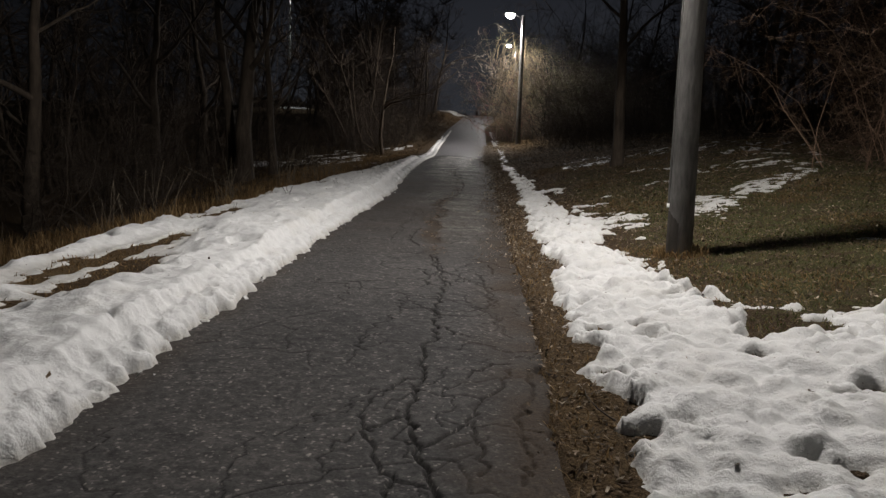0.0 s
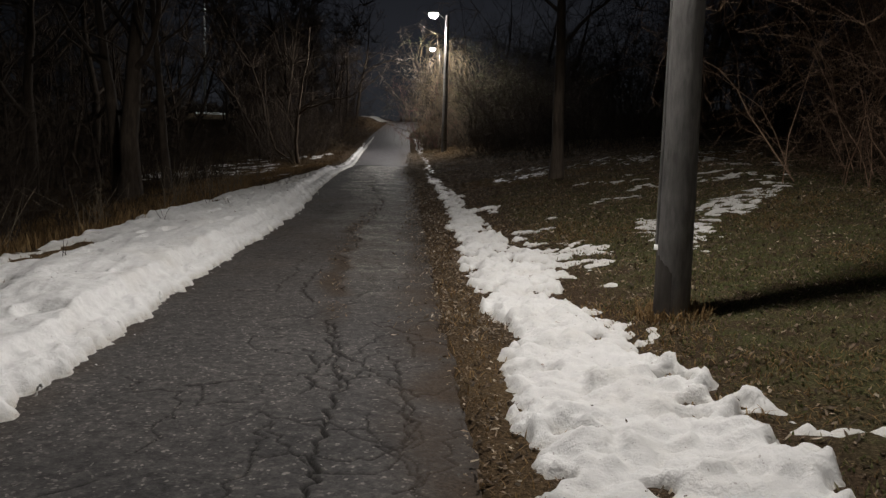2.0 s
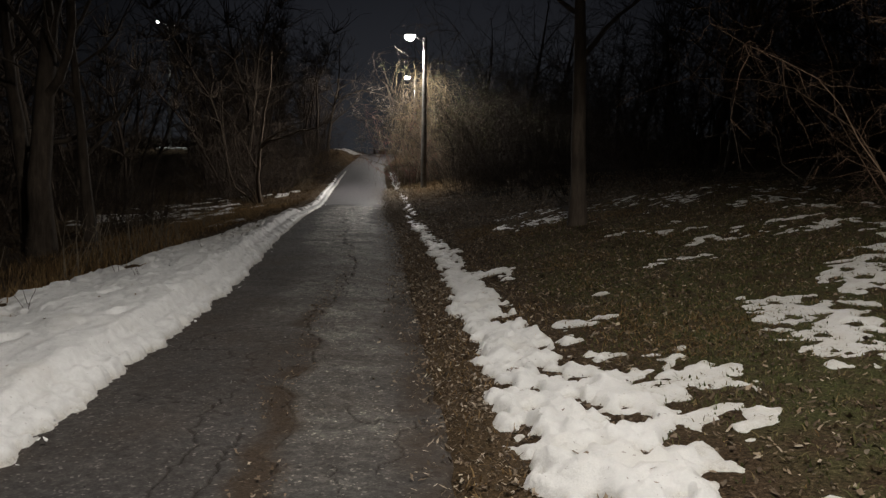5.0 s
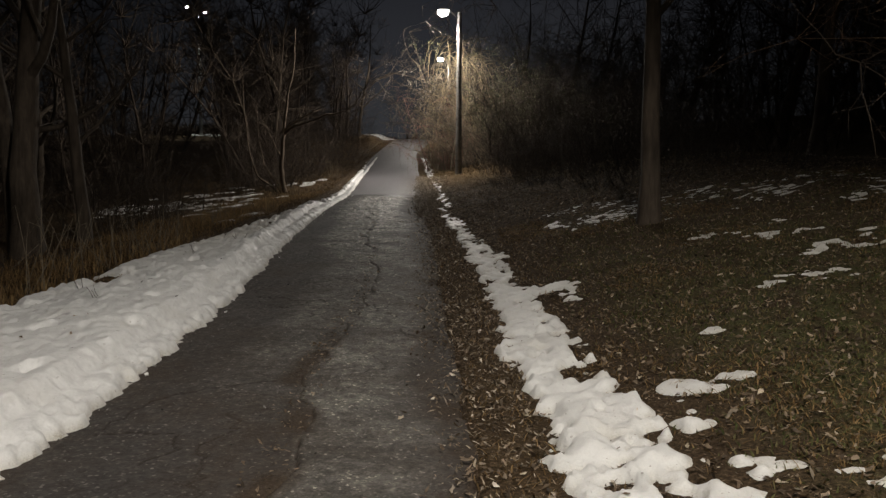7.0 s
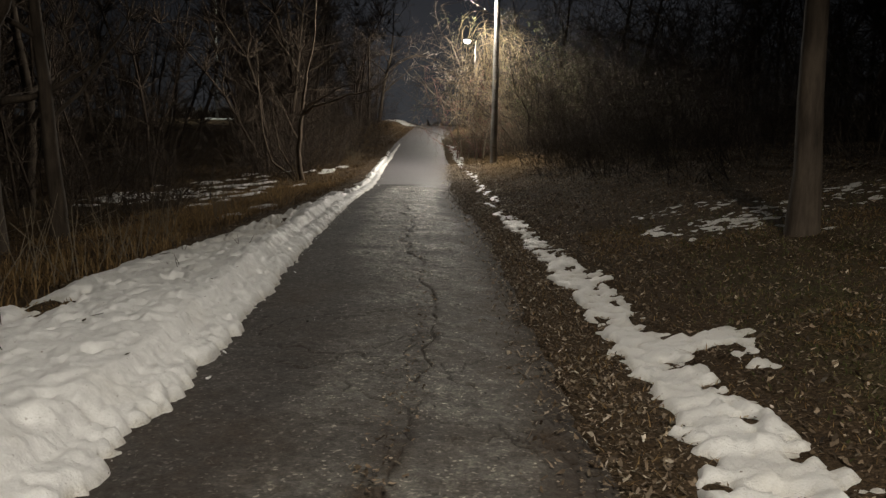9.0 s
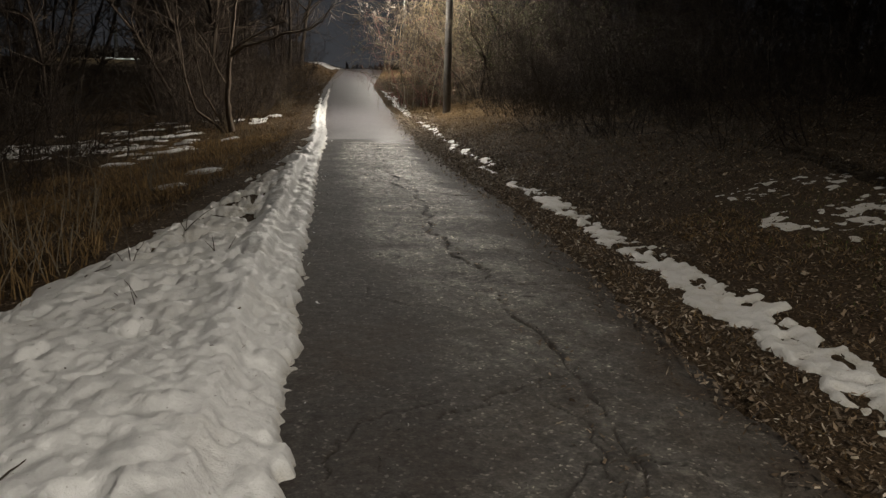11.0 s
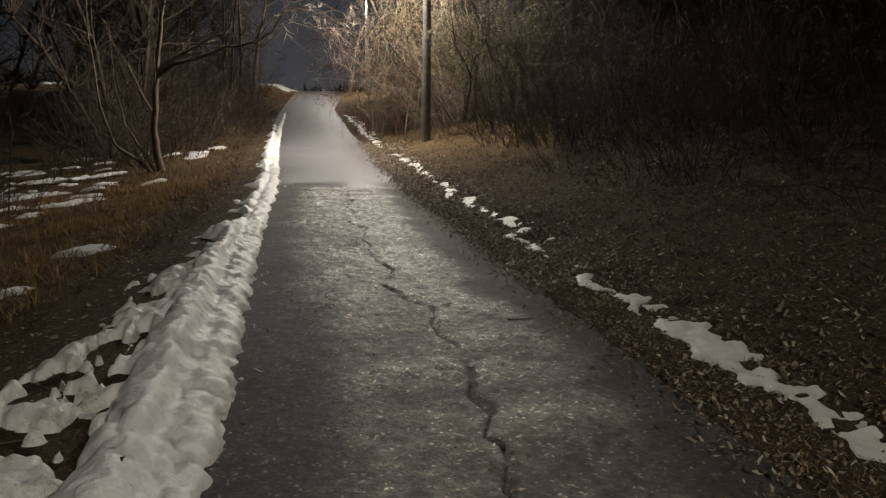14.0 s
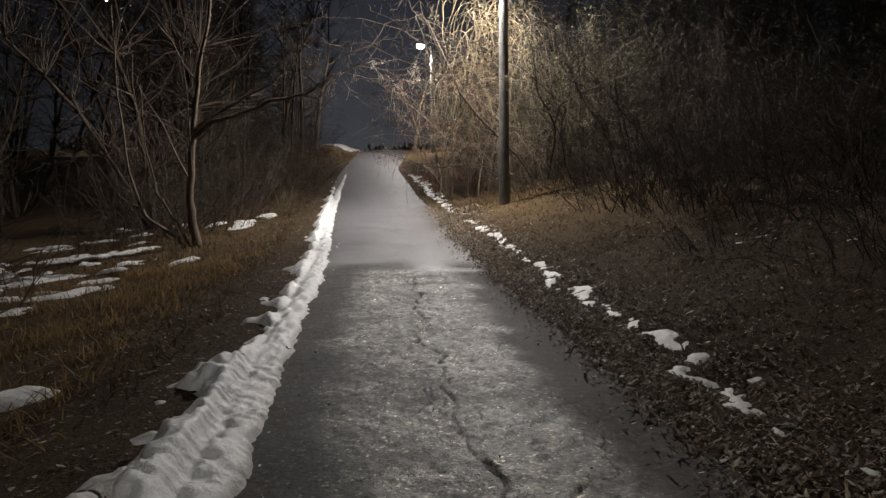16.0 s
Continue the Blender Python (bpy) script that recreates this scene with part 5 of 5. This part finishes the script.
litter("leaf_litter", "brown fallen leaves strewn over the lawn", scatter(2, 180000, -0.5, 7.5, 2.0, 34, lambda x, y: bare(x, y) * (x > lerp(y, AY, AX) + 0.6) * lerp(y, [3, 9, 13, 24, 34], [0.4, 0.45, 0.8, 0.9, 0.6]) * (0.35 + 0.65 * vnoise(x, y, 0.9, 71))), LEAF, 0.028, 2, 0.016, 1.35, 0.45)
litter("leaf_litter", "dark wet leaves between bank and meadow", scatter(3, 34000, -9, -3.2, 20, 60, lambda x, y: (x < lerp(y, OY, OX) + 0.4) * (snow_left(x, y) < 0) * np.clip(1.3 - (lerp(y, OY, OX) - x) / 2.0, 0.1, 1)), LEAF, 0.032, 3, 0.008, 1.5, 0.15)

litter("leaf_litter", "pale leaf chips and wood crumbs along the path edge", scatter(9, 95000, -2.2, 1.8, 8, 44, lambda x, y: (snow_right(x, y) < -0.004) * np.clip(1.1 - np.abs(x - lerp(y, AY, AX) - 0.35) / 0.75, 0, 1) ** 1.3 * (0.25 + 0.75 * vnoise(x, y, 0.4, 92))), CHIP, 0.024, 9, 0.016, 1.5, 0.5, height=lambda x, y: np.where(x < lerp(y, AY, AX) + 0.03, lerp(y, PY, PZ) + 0.022, land(x, y)))

litter("leaf_litter", "light brown leaf chips strewn beside the path under the lamp", scatter(21, 90000, -2.3, 1.4, 25, 43, lambda x, y: (snow_right(x, y) < -0.004) * smooth((x - lerp(y, AY, AX) + 0.25) / 0.3) * np.clip(1.3 - (x - lerp(y, AY, AX)) / 1.1, 0, 1) * (0.2 + 0.8 * vnoise(x, y, 0.35, 96))), CHIP, 0.027, 21, 0.016, 1.5, 0.5, height=lambda x, y: np.where(x < lerp(y, AY, AX) + 0.03, lerp(y, PY, PZ) + 0.022, land(x, y)))


def on_path(x, y):
    return lerp(y, PY, PZ) + 0.027


litter("leaf_litter", "crumbled leaves caught in the long crack", scatter(4, 34000, -2.4, -0.7, 8.5, 24, lambda x, y: np.clip(1.1 - np.abs(x - lerp(y, [p[1] for p in MAIN], [p[0] for p in MAIN]) + 0.06) / 0.16, 0, 1) * lerp(y, [8.5, 11, 15, 18, 24], [0.3, 1, 1, 0.4, 0.08]) * vnoise(x, y, 0.3, 72)), LEAF, 0.019, 4, height=on_path)
litter("path_crumbs", "small stones and leaf crumbs on the asphalt", scatter(5, 5200, -3.2, 0.15, 2, 33, lambda x, y: (x > lerp(y, LY, LX) + 0.05) * (x < lerp(y, AY, AX)) * lerp(y, [2, 12, 16, 33], [0.35, 0.5, 1, 0.8])), STONE, 0.012, 5, 0.006, 1.2, 0.5, "stones", height=on_path)
litter("snow_crumbs", "loose crumbs of snow at the bank's foot", scatter(6, 5000, -4.5, -1.8, 2, 45, lambda x, y: np.clip(1 - np.abs(x - lerp(y, LY, LX) - 0.05) / 0.12, 0, 1) * 0.5), CLOD, 0.03, 6, 0.015, 1.1, 0.6, "snow", height=on_path)
litter("leaf_litter", "single leaves and bark bits on the snow bank", scatter(7, 500, -5.0, -2.4, 2, 30, lambda x, y: (snow_left(x, y) > 0.03) * 0.5), LEAF, 0.022, 7, 0.006, height=lambda x, y: land(x, y) + snow_left(x, y))

litter("leaf_litter", "single brown leaves lying on the melting snow", scatter(8, 1300, 0.0, 3.2, 2, 24, lambda x, y: (snow_right(x, y) > 0.01) * 0.35), LEAF, 0.020, 8, 0.004, height=lambda x, y: land(x, y) + snow_right(x, y))
blades("grass", "short dull green winter grass", scatter(11, 170000, 0.4, 7.5, 4, 22, lambda x, y: thin_snow(x, y) * smooth((x - lerp(y, AY, AX) - 1.0) / 0.8) * lerp(y, [5, 9, 15, 22], [0.6, 1, 0.8, 0.15]) * (0.15 + 0.85 * vnoise(x, y, 0.8, 73))), GREEN_GRASS, 0.05, 11, 1.1, 0.005)
blades("dry_grass", "matted straw-coloured grass along the path edge", scatter(12, 26000, -0.6, 1.9, 2, 20, lambda x, y: bare(x, y) * np.clip(1.2 - np.abs(x - lerp(y, AY, AX) - 0.25) / 0.5, 0.1, 1) * vnoise(x, y, 0.5, 74) * lerp(y, [10, 15], [1, 0.12])), STRAW, 0.065, 12, 1.3, 0.004)
blades("dry_grass", "patches of flattened tawny grass in the lawn", scatter(20, 90000, 0.4, 6.5, 4, 22, lambda x, y: thin_snow(x, y) * (x > lerp(y, AY, AX) + 0.5) * np.clip(vnoise(x, y, 0.8, 95) * 3.2 - 1.7, 0, 1)), STRAW, 0.06, 20, 1.9, 0.004)
blades("dry_grass", "thin flattened straw among the fallen leaves", scatter(18, 42000, -1.6, 5.0, 12, 34, lambda x, y: bare(x, y) * (x > lerp(y, AY, AX) + 0.05) * (0.2 + 0.8 * vnoise(x, y, 0.6, 78))), STRAW, 0.06, 18, 2.0, 0.003)
blades("dry_grass", "orange-brown grass tufts at the meadow edge", scatter(19, 22000, -8.0, -4.6, 20, 36, lambda x, y: (x < lerp(y, OY, OX) - 0.5) * (snow_far(x, y) < 0) * np.clip(vnoise(x, y, 0.55, 79) * 2 - 0.7, 0, 1)), STRAW, 0.22, 19, 1.3, 0.005)
blades("dry_grass", "long dry grass on the slope under the lamp", scatter(13, 34000, -1.8, 6.0, 33, 62, lambda x, y: (x > lerp(y, AY, AX) + 0.35) * (0.35 + 0.65 * vnoise(x, y, 0.8, 75))), MULCH, 0.10, 13, 2.0, 0.006)
blades("dry_grass", "long matted brown grass in the low meadow", scatter(14, 60000, -11, -3.6, 19, 72, lambda x, y: (x < lerp(y, OY, OX) - 0.35) * (0.25 + 0.75 * vnoise(x, y, 1.1, 76)) * (snow_far(x, y) < 0)), MULCH, 0.15, 14, 2.0, 0.006)
blades("dry_grass", "dry grass tufts behind the snow bank", scatter(15, 14000, -9, -4.6, 4, 22, lambda x, y: (x < lerp(y, OY, OX) + 0.1) * (snow_left(x, y) < 0) * vnoise(x, y, 0.9, 77)), STRAW, 0.28, 15, 0.6, 0.007)
blades("dry_grass", "straw showing through the snow bank", scatter(17, 9000, -4.7, -3.3, 4.4, 20, lambda x, y: (snow_left(x, y) < 0.01) * 0.8), STRAW, 0.06, 17, 1.6, 0.005)
blades("dry_grass", "straw tuft round the pole's foot", scatter(16, 900, 1.3, 2.0, 8.0, 8.8, lambda x, y: np.hypot(x - 1.66, y - 8.42) < 0.30), STRAW, 0.11, 16, 0.7)

# broken stalks of last year's weeds
for i, (x, y, h) in enumerate(((-5.2, 20.2, 1.0), (-5.0, 21.0, 0.8), (-5.6, 21.8, 1.2), (-5.1, 22.6, 0.7), (-6.0, 20.6, 1.4), (-5.5, 18.6, 1.2), (-5.9, 24.2, 1.1), (-5.4, 25.6, 0.8), (-6.4, 17.2, 1.3), (-5.9, 15.5, 1.0),
                               (-6.3, 13.2, 1.2), (-6.0, 11.2, 0.9), (-5.7, 27.0, 0.9), (-6.6, 37.5, 0.9), (-5.9, 36.8, 0.6), (-5.5, 44.5, 0.9), (-5.8, 47, 0.8))):
    wrng = random.Random(400 + i)
    wd = thing("dry_weed", "broken straw-coloured weed stalks behind the snow", "weed", (x, y, ground_z(x, y)), 0, "dry weeds")
    for _ in range(9):
        tb = Tubes()
        w = (wrng.gauss(0, 0.25), wrng.gauss(0, 0.25), 1)
        pts = limb_points(wrng, (wrng.gauss(0, 0.12), wrng.gauss(0, 0.12), -0.05), w, h * wrng.uniform(0.5, 1.0), 4, 0.06)
        if wrng.random() < 0.45:
            e = Vector(pts[-1])
            pts.append(tuple(e + Vector((wrng.gauss(0, 0.3), wrng.gauss(0, 0.3), -0.3)) * h * 0.7))
        tb.add(pts, [0.007 * (1 - 0.12 * k) for k in range(len(pts))], 4)
        part("stalk", tb.mesh("stalk", TAN_TWIG), wd)

# young shoots poking out of the snow bank
for i, (x, y, h) in enumerate(((-3.75, 19.3, 0.16), (-3.55, 20.6, 0.14), (-4.15, 20.4, 0.22), (-4.0, 21.6, 0.3), (-3.7, 16.2, 0.18), (-4.3, 14.5, 0.25), (-3.9, 10.4, 0.2), (-4.4, 17.3, 0.24))):
    trg = random.Random(600 + i)
    sh = thing("shoot", "thin dark shoot poking out of the snow bank", "shoot", (x, y, ground_z(x, y)), 0, "shoots in the snow")
    for _ in range(3):
        tb = Tubes()
        pts = limb_points(trg, (trg.gauss(0, 0.02), trg.gauss(0, 0.02), 0), (trg.gauss(0, 0.35), trg.gauss(0, 0.35), 1), h + 0.12, 4, 0.2)
        tb.add(pts, [0.005, 0.0045, 0.004, 0.003, 0.002], 4)
        part("twig", tb.mesh("twig", TWIG), sh)

# fallen sticks
for i, (x, y, ln, turn, on) in enumerate(((0.28, 20.7, 0.55, -50, 1), (0.3, 3.9, 0.5, 120, 0), (-1.25, 24.2, 0.18, 10, 2), (-1.15, 23.9, 0.12, 60, 2), (-0.75, 20.5, 0.16, 40, 2), (-0.9, 40.2, 1.0, 160, 0), (-3.9, 22.6, 0.35, 30, 3), (-4.3, 20.2, 0.4, 80, 3), (-3.6, 17.0, 0.3, 100, 3), (-0.25, 28.6, 0.4, 140, 0))):
    srng = random.Random(500 + i)
    top = {0: ground_z(x, y) + 0.02, 1: ground_z(x, y) + 0.05, 2: float(lerp(y, PY, PZ)) + 0.025, 3: ground_z(x, y) + max(0.0, float(snow_left(x, y))) + 0.008}[on]
    sk = thing("stick", "thin dark fallen stick lying on the ground", "stick", (x, y, top), turn, "fallen sticks")
    tb = Tubes()
    pts = limb_points(srng, (-ln / 2, 0, 0), (1, 0, 0), ln, 6, 0.12)
    pts = [(p[0], p[1], p[2] * 0.15) for p in pts]
    tb.add(pts, [0.006 * (1 - 0.1 * k) for k in range(7)], 5)
    part("wood", tb.mesh("wood", BARK), sk)
